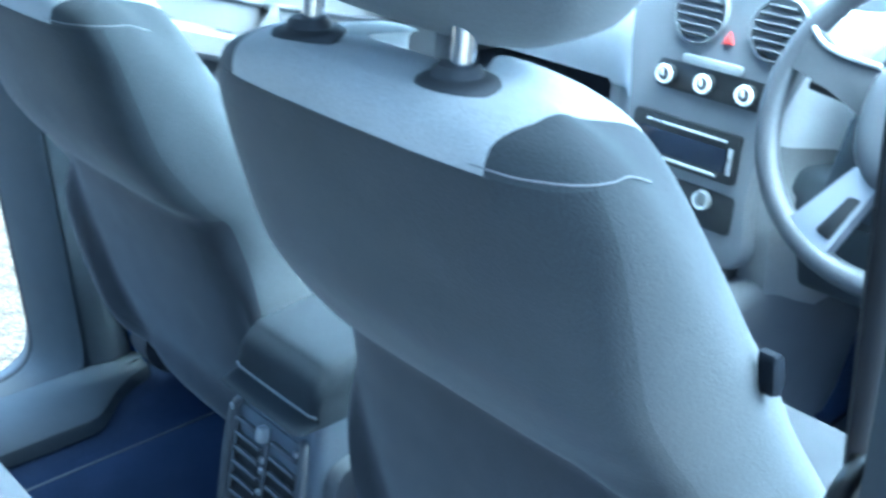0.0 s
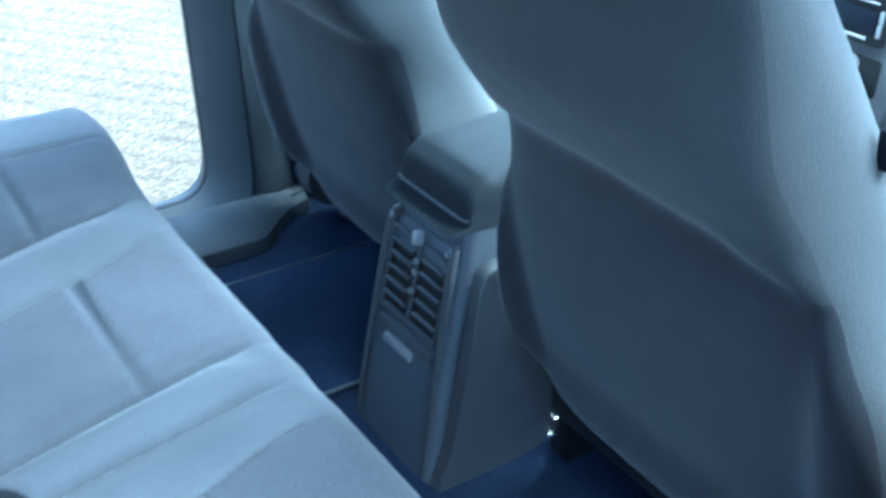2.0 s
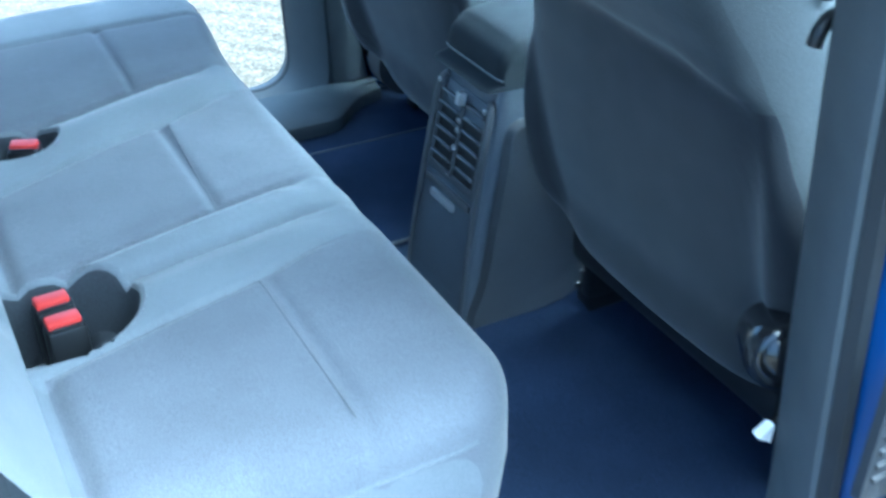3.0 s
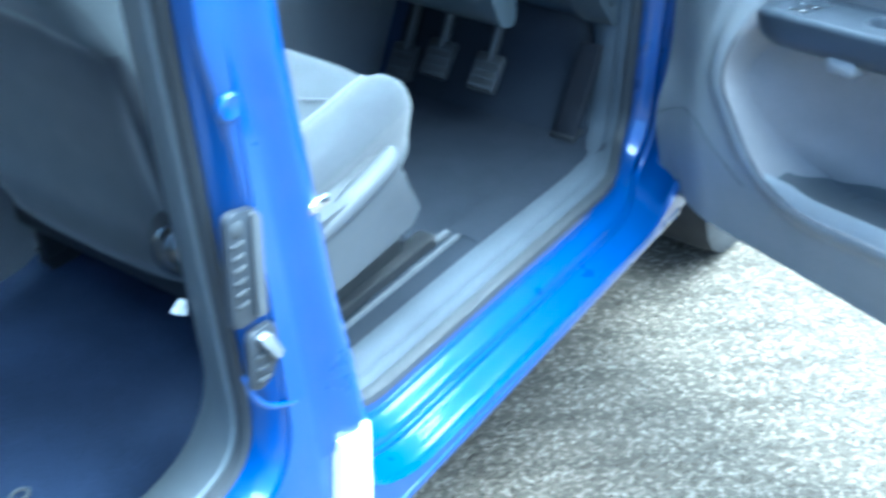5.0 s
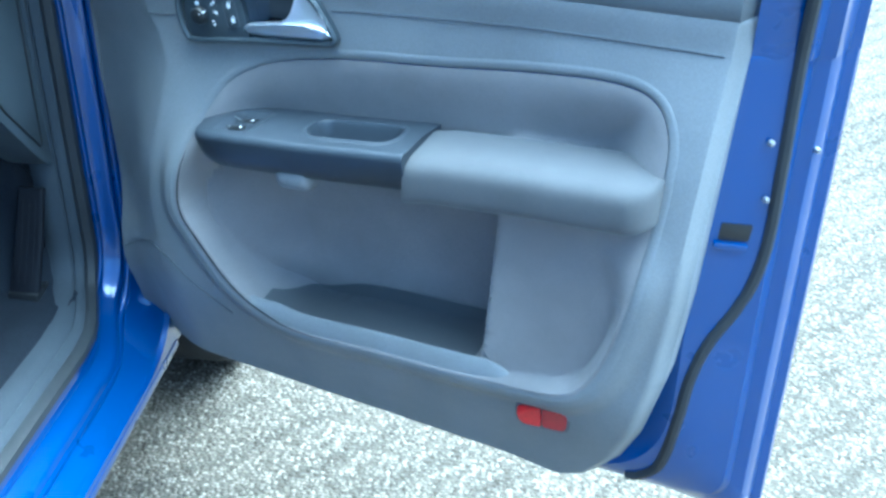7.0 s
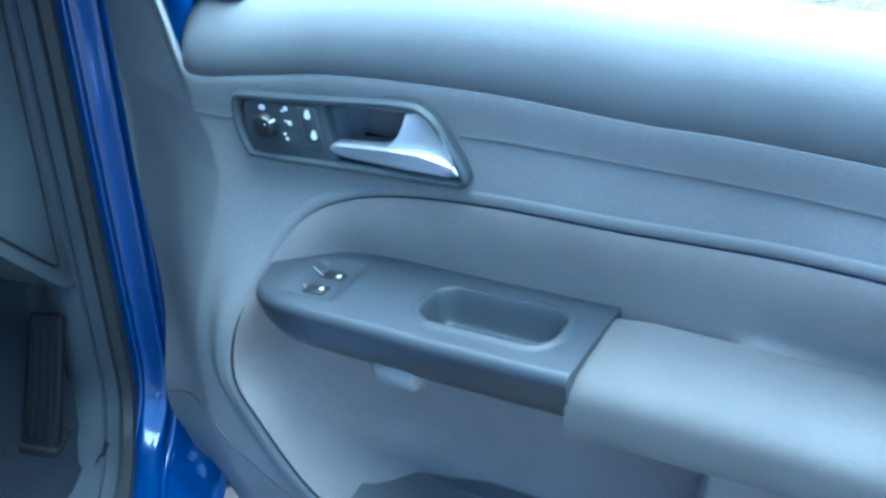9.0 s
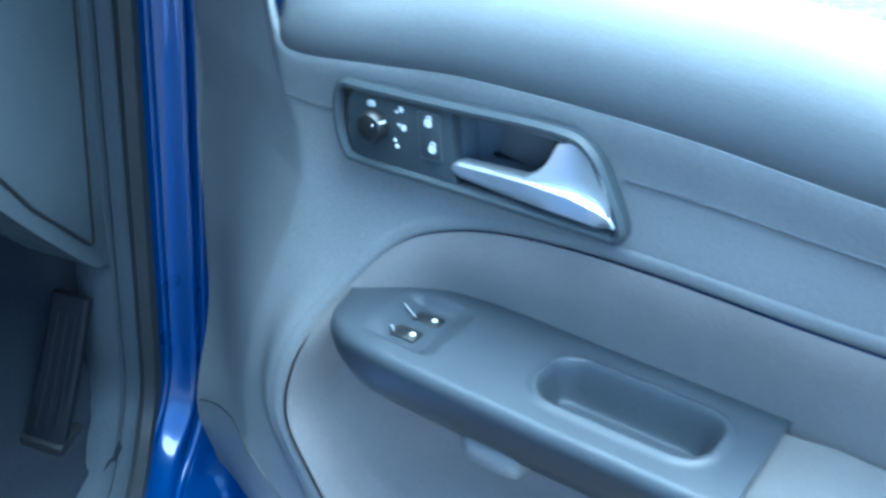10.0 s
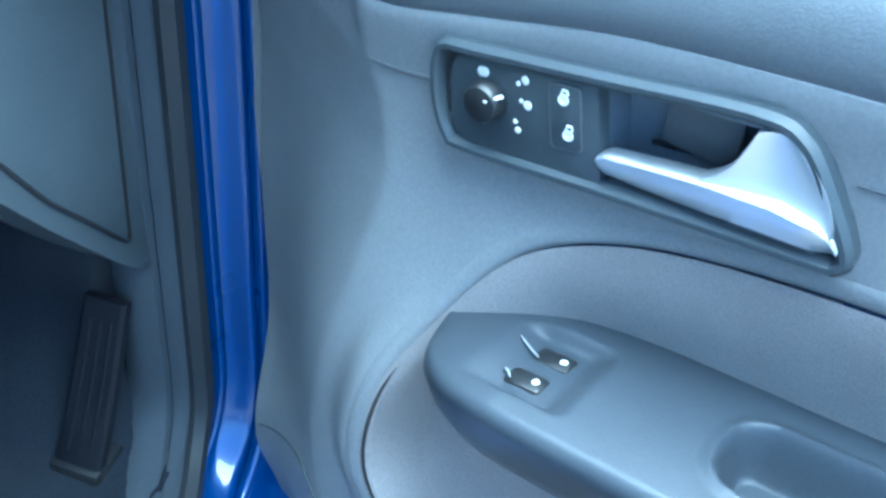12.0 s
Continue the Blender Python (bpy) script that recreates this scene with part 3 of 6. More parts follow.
BELT = [(-0.06, 1.105), (0.0, 1.095), (0.028, 1.055), (0.050, 1.012), (0.075, 1.004), (0.15, 1.022), (0.243, 1.044), (0.392, 1.063), (0.52, 1.07), (0.62, 1.079), (0.865, 1.093), (0.95, 1.096)]
OVAL = curve2([(0.131, 0.690), (0.133, 0.757), (0.156, 0.813), (0.192, 0.872), (0.237, 0.906), (0.300, 0.930), (0.400, 0.950), (0.520, 0.964), (0.650, 0.982),
               (0.750, 0.994), (0.806, 0.988), (0.833, 0.955), (0.838, 0.900), (0.832, 0.810), (0.820, 0.715), (0.797, 0.630), (0.760, 0.578), (0.690, 0.557),
               (0.600, 0.545), (0.450, 0.535), (0.330, 0.524), (0.270, 0.541), (0.215, 0.580), (0.163, 0.640)], 5)


def inside(loop, u, z):
    """How far inside a closed loop (u, z) lies; below 0 outside."""
    best, within = 9.0, False
    n = len(loop)
    for i in range(n):
        a, b = loop[i], loop[(i + 1) % n]
        if (a[1] > z) != (b[1] > z) and u < (b[0] - a[0]) * (z - a[1]) / (b[1] - a[1]) + a[0]:
            within = not within
        dx, dz = b[0] - a[0], b[1] - a[1]
        t = min(max(((u - a[0]) * dx + (z - a[1]) * dz) / (dx * dx + dz * dz + 1e-12), 0), 1)
        best = min(best, math.hypot(u - a[0] - t * dx, z - a[1] - t * dz))
    return best if within else -best


def in_oval(u, z):
    return inside(OVAL, u, z)


BELT = [(p.x, p.y) for p in spline([(a, b, 0) for a, b in BELT], 6)]
BEZEL = curve2([(0.119, 0.985), (0.126, 0.999), (0.150, 1.004), (0.221, 1.017), (0.312, 1.034), (0.341, 1.030), (0.362, 1.006), (0.378, 0.980), (0.374, 0.968), (0.356, 0.964),
                (0.249, 0.949), (0.150, 0.934), (0.133, 0.938), (0.122, 0.960)], 5)
CREASE = [(0.40, 0.12), (0.55, 0.080), (0.66, 0.060), (0.75, 0.067), (0.84, 0.084), (0.89, 0.090), (0.93, 0.078), (0.96, 0.060), (1.0, 0.056), (1.1, 0.05)]


PZ0 = 0.360


def panel_w(u, z):
    """Depth of the trim panel's skin."""
    w = 0.058 * smooth(0.95, 0.66, z) + 0.045 * smooth(0.62, 0.90, u) * smooth(1.12, 0.9, z)
    h = min(max(0.5 + (0.066 - w) / 0.05, 0.0), 1.0)
    w = (0.066 * (1 - h) + w * h - 0.025 * h * (1 - h)) * smooth(-0.075, 0.11, u)
    c = table(CREASE, z)
    turned = max(0.0, c - u)
    w -= 0.34 * turned * turned / (turned + 0.003) * smooth(0.48, 0.68, z)
    w -= 0.060 * smooth(0.585, 0.33, z)
    zb = table(BELT, u)
    w += 0.004 * smooth(zb - 0.05, zb - 0.01, z) - 0.006 * smooth(zb - 0.006, zb, z)
    return w


def full_w(u, z, u1=9.0):
    """Depth of the panel with the swellings round the oval and the rolled outer edges."""
    w = panel_w(u, z)
    io = in_oval(u, z)
    w += 0.0015 * smooth(-0.05, -0.012, io) * smooth(0.86, 0.92, z) * smooth(0.30, 0.45, u)
    w += 0.013 * smooth(-0.046, -0.016, io) * smooth(0.84, 0.74, z)
    if 0.11 < u < 0.39 and 0.92 < z < 1.04:
        w -= 0.040 * smooth(0.003, 0.009, inside(BEZEL, u, z))
    edge = smooth(0.018, 0.0, u1 - u) + smooth(0.016, 0.0, z - PZ0)
    return w - 0.022 * min(edge, 1.2), io


PU0, PU1 = -0.066, 0.905


def panel_edge(z):
    """The free edge of the panel at height z."""
    return table([(0.385, 0.70), (0.395, 0.745), (0.42, 0.79), (0.47, 0.825), (0.54, 0.855), (0.634, 0.878), (0.75, 0.89), (0.905, 0.898), (1.049, 0.905), (1.16, 0.905)], z)


bm = bmesh.new()
rows = []
NU, NZ = 250, 180
hole = {}
for j in range(NZ + 1):
    row = []
    for i in range(NU + 1):
        k = j / NZ
        u1 = panel_edge(0.385 + (1.09 - 0.385) * k)
        u0 = PU0 - 0.034 * smooth(0.25, 0.65, k)
        u = u0 + (u1 - u0) * i / NU
        z = PZ0 + (table(BELT, u) + 0.003 - PZ0) * k
        w, io = full_w(u, z, u1)
        hole[j, i] = io > -0.0125
        row.append(D(u, w, z))
    rows.append(row)
grid = [[bm.verts.new(p) for p in r] for r in rows]
for j in range(NZ):
    for i in range(NU):
        if not (hole[j, i] and hole[j + 1, i] and hole[j, i + 1] and hole[j + 1, i + 1]):
            bm.faces.new((grid[j][i], grid[j][i + 1], grid[j + 1][i + 1], grid[j + 1][i]))
# a smooth collar carries the panel over into the oval
collar = []
for off, lift in ((-0.017, -0.0015), (-0.014, 0.0005), (-0.010, 0.0008), (-0.006, 0.0006), (-0.003, -0.0002), (-0.0015, -0.0010), (-0.001, -0.0025)):
    ring = []
    for (u, z), (u0, z0) in zip(inset(OVAL, off), inset(OVAL, min(off, -0.006))):
        ring.append(D(u, full_w(u0, z0)[0] + lift, z))
    collar.append(ring)
skin(bm, collar, close_u=True)
skin(bm, [rows[0], [V(p.x, 0.05, p.z) for p in rows[0]]])
skin(bm, [[r[-1] for r in rows], [V(r[-1].x, 0.04, r[-1].z) for r in rows]])
skin(bm, [[r[0] for r in rows], [V(r[0].x - 0.002, r[0].y + 0.006, r[0].z) for r in rows], [V(r[0].x - 0.001, 0.055, r[0].z) for r in rows]])
panel = part("trim_panel", bm, DOOR_PANEL, door, "dark grey moulded plastic trim panel")

# the upper pad above the belt line
bm = bmesh.new()
rows = []
for dw, dz in [(p.x, p.y) for p in spline([(-0.010, -0.016, 0), (-0.001, -0.003, 0), (0.001, 0.012, 0), (-0.003, 0.028, 0), (-0.011, 0.041, 0), (-0.024, 0.053, 0), (-0.042, 0.062, 0), (-0.068, 0.066, 0), (-0.10, 0.060, 0)], 4)]:
    row = []
    for i in range(110):
        u = 0.030 + (0.906 - 0.030) * i / 109
        zb = table(BELT, max(u, 0.07)) - 0.1 * max(0.0, 0.07 - u)
        end = smooth(0.025, 0.06, u) * smooth(0.906, 0.889, u)
        row.append(D(u, panel_w(max(u, 0.09), zb - 0.012) + dw - 0.03 * (1 - end), zb + dz * (0.9 + 0.25 * smooth(0.1, 0.5, u))))
    rows.append(row)
skin(bm, rows)
part("upper_pad", bm, PAD, panel, "dark soft upper door pad")
# fine joint lines across the panel
bm = bmesh.new()
tube(bm, [D(u, panel_w(u, z) + 0.0003, z) for u, z in curve2([(0.366, 1.012), (0.42, 1.019), (0.487, 1.025), (0.632, 1.037), (0.78, 1.046), (0.88, 1.050)], 8, False)], 0.0013, 6)
part("joint", bm, PLASTIC_DARK, panel)
bm = bmesh.new()
tube(bm, [D(u, panel_w(u, z) + 0.0003, z) for u, z in curve2([(0.062, 0.958), (0.09, 0.960), (0.121, 0.965)], 6, False)], 0.0013, 6)
part("joint", bm, PLASTIC_DARK, panel)
bm = bmesh.new()
tube(bm, [D(u, panel_w(u, z) + 0.001, z) for u, z in curve2([(-0.059, 0.530), (-0.01, 0.562), (0.04, 0.588), (0.085, 0.586), (0.135, 0.550), (0.196, 0.508)], 8, False)], 0.0011, 6)
part("joint", bm, PLASTIC_DARK, panel)


bm = bmesh.new()
k0 = max(range(len(OVAL)), key=lambda i: OVAL[i][0])
ring = [(u, z) for u, z in OVAL[k0:] + OVAL[:k0] if u < 0.40]
tube(bm, [D(u + 0.0015, full_w(*inset(OVAL, -0.006)[OVAL.index((u, z))])[0] + 0.0002, z) for u, z in ring], 0.0014, 6)
part("joint", bm, BLACK, panel)


def insert_w(u, z):
    """Depth inside the oval: the fabric above, the hollow below it, and the solid block towards the free edge."""
    low = smooth(0.90, 0.84, z)
    block = smooth(0.602 + 0.06 * (z - 0.58), 0.626 + 0.06 * (z - 0.58), u)
    hollow = -0.016 - 0.030 * smooth(0.83, 0.76, z) + (0.050 + 0.030 * smooth(0.83, 0.76, z)) * smooth(0.30, 0.15, u) * smooth(0.86, 0.62, z)
    hollow += 0.014 * math.exp(-(((u - 0.27) / 0.05) ** 2 + ((z - 0.60) / 0.04) ** 2))
    return -0.012 * (1 - low) + low * (hollow * (1 - block) + 0.052 * block)


OC = (0.50, 0.74)
bm = bmesh.new()
rows = []
NR = 60
for k in range(NR + 1):
    s = 1.006 * (1 - k / (NR + 0.5))
    row = []
    for u, z in OVAL:
        uu, zz = OC[0] + (u - OC[0]) * s, OC[1] + (z - OC[1]) * s
        io = in_oval(uu, zz)
        up = smooth(0.70, 0.84, zz)
        t = smooth(0.001, 0.016 + 0.075 * up, io)
        w = (full_w(u, z)[0] + 0.0005 + (0.0008 + 0.0010 * smooth(0.3, 0.4, u)) * up) * (1 - t) + insert_w(uu, zz) * t
        row.append(D(uu, w, zz))
    rows.append(row)
skin(bm, rows, close_u=True, cap="end")
part("door_insert", bm, FABRIC_DOOR, panel, "grey fabric and plastic oval insert with map pocket")
# dark sheet over the pocket floor that paints in its shade
bm = bmesh.new()
rows = []
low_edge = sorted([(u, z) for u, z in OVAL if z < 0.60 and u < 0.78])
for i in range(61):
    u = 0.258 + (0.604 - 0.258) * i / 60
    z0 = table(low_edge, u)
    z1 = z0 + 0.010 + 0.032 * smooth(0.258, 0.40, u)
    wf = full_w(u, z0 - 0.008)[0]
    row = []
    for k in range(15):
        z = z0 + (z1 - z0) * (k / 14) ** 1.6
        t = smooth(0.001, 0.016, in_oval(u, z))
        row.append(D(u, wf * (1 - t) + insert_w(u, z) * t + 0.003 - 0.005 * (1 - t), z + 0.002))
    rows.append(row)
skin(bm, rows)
part("pocket_shade", bm, TRIM_DARK, panel, "dark sheet painting the shade in the map pocket")
# upright lip that closes the pocket in front
bm = bmesh.new()
rows = []
for i in range(61):
    u = 0.225 + (0.690 - 0.225) * i / 60
    z0 = table(low_edge, u) + 0.001
    wf = full_w(u, z0 - 0.008)[0] - 0.001
    h = 0.027 * smooth(0.225, 0.30, u) * smooth(0.700, 0.630, u)
    wf -= 0.006 * smooth(0.64, 0.69, u)
    rows.append([D(u, wf + dw, z0 + h * t) for dw, t in ((0.0, -0.25), (0.0002, 0.1), (-0.0015, 0.4), (-0.0045, 0.75), (-0.0065, 0.92), (-0.0085, 1.0), (-0.0110, 1.0), (-0.0130, 0.92), (-0.0140, 0.7), (-0.0150, -0.25))])
skin(bm, rows, close_u=True, cap=True)
part("pocket_lip", bm, DOOR_PANEL, panel, "grey lip of the map pocket")

# armrest: front switch carrier and rear pad
def arm_top(u):
    return table([(0.16, 0.828), (0.24, 0.846), (0.385, 0.862), (0.52, 0.880), (0.685, 0.897), (0.80, 0.906), (0.85, 0.908)], u)


def arm_front(u):
    """How far the armrest stands out at u."""
    f = 0.090 * max(0.0, 1 - max(0.0, (0.275 - u) / 0.114) ** 2.7) ** (1 / 2.7) if u < 0.275 else 0.090
    return f


bm = bmesh.new()
rows = []
for i in range(181):
    u = 0.1615 + (0.522 - 0.1615) * i / 180
    f, zt = arm_front(u), arm_top(u)
    row = []
    tip = max(0.0, (0.225 - u) / 0.065)
    back = -0.014 + 0.046 * (1 - math.sqrt(max(0.0, 1 - min(tip, 1.0) ** 2)))
    f = max(f, back + 0.002)
    zt -= 0.007 * tip * tip
    for j in range(71):
        w = back + (f - back) * j / 70
        z = zt + 0.003 * math.sin(math.pi * j / 70)
        # finger recess and the dished bed of the two window switches
        ru, rw = max(abs(u - 0.424) - 0.045, 0.0), max(abs(w - 0.042) - 0.006, 0.0)
        out = math.hypot(ru, rw) - 0.020
        rec = smooth(0.004, -0.012, out)
        z -= 0.032 * rec
        z += 0.0022 * smooth(0.011, 0.003, out) * (1 - rec)
        z -= 0.008 * smooth(0.205, 0.235, u) * smooth(0.282, 0.262, u) * smooth(0.008, 0.020, w) * smooth(0.080, 0.070, w)
        row.append(D(u, w, z))
    # rolled front edge, then the underside
    for a in range(1, 9):
        t = a / 8 * math.pi * 0.55
        row.append(D(u, f + 0.009 * math.sin(t), zt - 0.010 * (1 - math.cos(t))))
    h = 0.026 + 0.020 * smooth(0.15, 0.24, u)
    row.append(D(u, f * 1.02, zt - 0.014 - h * 0.5))
    row.append(D(u, f * 0.90, zt - 0.012 - h * 0.95))
    row.append(D(u, f * 0.70, zt - 0.014 - h * 1.1))
    row.append(D(u, back, zt - 0.016 - h * 1.2))
    rows.append(row)
skin(bm, rows, close_u=True, cap=True)
carrier = part("switch_carrier", bm, CARRIER, door, "dark switch carrier with finger recess at the armrest front")
for w, u in ((0.057, 0.249), (0.032, 0.252)):
    bm = bmesh.new()
    box(bm, D(u - 0.006, w, arm_top(u) - 0.0085), (0.026, 0.016, 0.008), 0.0035, rot(0, -10, 0))
    sw = part("window_switch", bm, BLACK, carrier, "black window switch with white mark")
    z0 = arm_top(u) - 0.0038
    bm = bmesh.new()
    disc(bm, D(u, w, z0), (-0.15, 0, 1), [(0.0008, 0.0008), (0.0020, 0.0008), (0.0026, 0.0003), (0.0026, -0.001)], 12)
    part("mark", bm, WHITE, sw)
    bm = bmesh.new()
    near = 0.5 if w > 0.05 else 1.0
    tube(bm, spline([D(u - 0.014 - 0.020 * near, w - 0.007 * near + 0.003, arm_top(u - 0.030) - 0.0005 - 0.006 * (1 - near)), D(u - 0.014 - 0.010 * near, w + 0.002, z0 - 0.0004), D(u - 0.014, w + 0.006, z0 - 0.0006)], 4), [0.0003, 0.0006, 0.0008, 0.0008, 0.0008, 0.0008, 0.0008, 0.0006, 0.0003], 6)
    part("mark", bm, TRIM, sw)
bm = bmesh.new()
rows = []
for i in range(61):
    u = 0.520 + (0.846 - 0.520) * i / 60
    end = math.sqrt(max(0.0, 1 - max(0.0, (u - 0.806) / 0.040) ** 2)) if u > 0.806 else 1.0
    end = 0.35 + 0.65 * end
    f = 0.094 * end
    zt = arm_top(u) + 0.004 * smooth(0.52, 0.56, u)
    th = 0.066 * (0.6 + 0.4 * end)
    row = []
    for a in range(40):
        t = 2 * math.pi * a / 40
        ct, st = math.cos(t), math.sin(t)
        cx = abs(ct) ** 0.42 * (1 if ct > 0 else -1)
        cz = abs(st) ** 0.62 * (1 if st > 0 else -1)
        w = -0.014 + (f + 0.014) * (0.5 + 0.5 * cx)
        drop = 0.020 * (0.5 + 0.5 * cx)
        row.append(D(u, w, zt - th / 2 + th / 2 * cz - drop * 0.6))
    rows.append(row)
skin(bm, rows, close_u=True, cap=True)
part("armrest_pad", bm, ARMREST, door, "padded grey fabric armrest")
bm = bmesh.new()
box(bm, D(0.345, 0.066, 0.796), (0.058, 0.040, 0.034), 0.014, rot(0, -6, 0), 3)
part("grip", bm, PLASTIC, door)

# inner door handle with mirror and lock switches
bm = bmesh.new()
place = lambda a, b, d: D(a, d, b)
w0 = 0.004
rows = []
for off, w in ((0.0, -0.008), (-0.001, 0.006), (0.002, 0.010), (0.005, 0.010), (0.0075, 0.007), (0.0085, 0.003)):
    rows.append([place(a, b, w0 + w) for a, b in inset(BEZEL, off)])
skin(bm, rows, close_u=True)
handle = part("handle_bezel", bm, SWITCH, door, "dark oval door handle surround")
bm = bmesh.new()
left = [(a, b) for a, b in round_loop([(0.132, 0.993, 0.012), (0.228, 1.013, 0.003), (0.241, 0.953, 0.003), (0.140, 0.940, 0.012)], 5)]
slab(bm, left, place, w0 - 0.004, w0 + 0.0065, 0.0015)
part("switch_plate", bm, SWITCH, handle, "black mirror and lock switch plate")
bm = bmesh.new()
cav = round_loop([(0.226, 1.012, 0.004), (0.320, 1.024, 0.012), (0.350, 0.996, 0.01), (0.362, 0.975, 0.008), (0.238, 0.953, 0.004)], 5)
skin(bm, [[place(a, b, w0 + 0.006) for a, b in inset(cav, -0.004)], [place(a, b, w0 + 0.004) for a, b in cav], [place(a, b, w0 - 0.024) for a, b in inset(cav, 0.004)], [place(a, b, w0 - 0.026) for a, b in inset(cav, 0.016)]], close_u=True)
bm.faces.new([bm.verts.new(place(a, b, w0 - 0.026)) for a, b in inset(cav, 0.016)])
part("handle_cup", bm, CONSOLE, handle, "dark hollow behind the handle")
bm = bmesh.new()
box(bm, D(0.280, w0 - 0.021, 0.995), (0.044, 0.004, 0.030), 0.002)
part("cup_panel", bm, TRIM_DARK, handle)
# brushed handle: a bar along the bottom that sweeps up at its free end
BAR_TOP = [(0.237, 0.974), (0.241, 0.977), (0.270, 0.983), (0.302, 0.9895), (0.335, 0.994), (0.358, 0.993), (0.367, 0.989), (0.3715, 0.984)]
BAR_LOW = [(0.237, 0.962), (0.241, 0.959), (0.270, 0.961), (0.302, 0.964), (0.335, 0.968), (0.360, 0.9715), (0.368, 0.975), (0.3715, 0.981)]
bm = bmesh.new()
rows = []
for u in np.linspace(0.2372, 0.3714, 60):
    zt, zb = table(BAR_TOP, u), table(BAR_LOW, u)
    h, lift = zt - zb, 0.004 * smooth(0.24, 0.34, u) * smooth(0.3725, 0.352, u)
    prof = [(zt - 0.001, -0.002), (zt, 0.004), (zt - 0.0008, 0.0095 + lift), (zt - 0.0022, 0.0112 + lift), (zt - 0.0040, 0.0112 + lift), (zb + 0.55 * h, 0.0095 + lift), (zb + 0.25 * h, 0.0070 + lift), (zb + 0.002, 0.0040), (zb, 0.001), (zb + 0.001, -0.002)]
    rows.append([place(u, z, w0 + w) for z, w in prof])
skin(bm, rows, close_u=True, cap=True)
pull = part("door_pull", bm, SATIN, handle, "bright satin metal door pull")
PAD_IN = curve2([(0.296, 0.988), (0.304, 0.9945), (0.3105, 1.003), (0.3145, 1.013), (0.318, 1.0245)], 6, False)
PAD_OUT = curve2([(0.3665, 0.986), (0.3655, 0.994), (0.3605, 1.004), (0.353, 1.014), (0.342, 1.0235)], 6, False)
bm = bmesh.new()
rows = []
for k, ((a0, b0), (a1, b1)) in enumerate(zip(PAD_IN, PAD_OUT)):
    top = k / (len(PAD_IN) - 1)
    front = [(t, 0.0125 - 0.0055 * math.sin(math.pi * t) * (1 - 0.4 * top) - 0.003 * top) for t in np.linspace(0, 1, 15)]
    ring = [place(a0 + (a1 - a0) * t, b0 + (b1 - b0) * t + 0.003 * top * math.sin(math.pi * t), w0 + w) for t, w in front]
    ring += [place(a1 + 0.0012, b1, w0 + 0.006), place(a1, b1, w0 - 0.002), place(a0, b0, w0 - 0.002), place(a0 - 0.0012, b0, w0 + 0.006)]
    rows.append(ring)
skin(bm, rows, close_u=True, cap=True)
part("paddle", bm, SATIN, pull, "dished satin end of the door pull")
bm = bmesh.new()
disc(bm, D(0.162, w0 + 0.006, 0.975), D(0, 1, 0), [(0.0125, 0.0), (0.012, 0.008), (0.0105, 0.0105), (0.006, 0.0115), (0.001, 0.0118)], 28)
knob = part("mirror_knob", bm, BLACK, handle, "round black mirror adjuster knob")
for u, z, r in ((0.155, 0.990, 0.0030), (0.157, 0.9905, 0.0030), (0.184, 0.996, 0.0025), (0.180, 0.9925, 0.0015), (0.188, 0.982, 0.0027), (0.1835, 0.983, 0.0013), (0.184, 0.9645, 0.0020), (0.1815, 0.969, 0.0015)):
    bm = bmesh.new()
    disc(bm, D(u, w0 + 0.0066, z), D(0, 1, 0), [(r * 0.3, 0.0006), (r * 0.8, 0.0006), (r, 0.0003), (r, -0.001)], 10)
    part("mark", bm, WHITE, handle)
bm = bmesh.new()
tube(bm, [D(0.166, w0 + 0.017, 0.979), D(0.1745, w0 + 0.012, 0.984)], 0.0011, 6)
part("pointer", bm, WHITE, knob)
bm = bmesh.new()
LOCK = round_loop([(0.200, 1.002, 0.002), (0.219, 1.005, 0.002), (0.2265, 0.970, 0.002), (0.208, 0.966, 0.002)], 4)
slab(bm, LOCK, place, w0 + 0.004, w0 + 0.0085, 0.001)
lock = part("lock_switch", bm, SWITCH, handle, "dark lock rocker with two white marks")
bm = bmesh.new()
tube(bm, [D(a, w0 + 0.0080, b) for a, b in inset(LOCK, -0.0004)], 0.0005, 6, closed=True)
part("outline", bm, PLASTIC_DARK, lock)
for u, z in ((0.2105, 0.996), (0.217, 0.9765)):
    bm = bmesh.new()
    disc(bm, D(u, w0 + 0.0084, z), D(0, 1, 0), [(0.0018, 0.0003), (0.0026, 0.0008), (0.0034, 0.0006), (0.0036, -0.001)], 14)
    part("mark", bm, WHITE, lock)
    bm = bmesh.new()
    tube(bm, [D(u + a, w0 + 0.0088, z + b) for a, b in ((-0.0018, 0.003), (-0.0012, 0.0056), (0.0016, 0.006), (0.0024, 0.0036))], 0.0006, 6)
    part("mark", bm, WHITE, lock)

# red reflector low on the panel: a lit lens and a dimmer one in one dark frame
bm = bmesh.new()
slab(bm, round_loop([(a, b, 0.012) for a, b in ((0.678, 0.523), (0.761, 0.531), (0.761, 0.493), (0.684, 0.486))], 4), place, 0.030, 0.0540, 0.002)
rf = part("reflector", bm, PLASTIC_DARK, door, "dark frame of the red door reflector")
bm = bmesh.new()
slab(bm, round_loop([(0.682, 0.519, 0.009), (0.7175, 0.5228, 0.002), (0.7205, 0.4935, 0.002), (0.688, 0.490, 0.009)], 4), place, 0.035, 0.0575, 0.003)
part("lens", bm, RED_LENS, rf, "bright red reflector lens")
bm = bmesh.new()
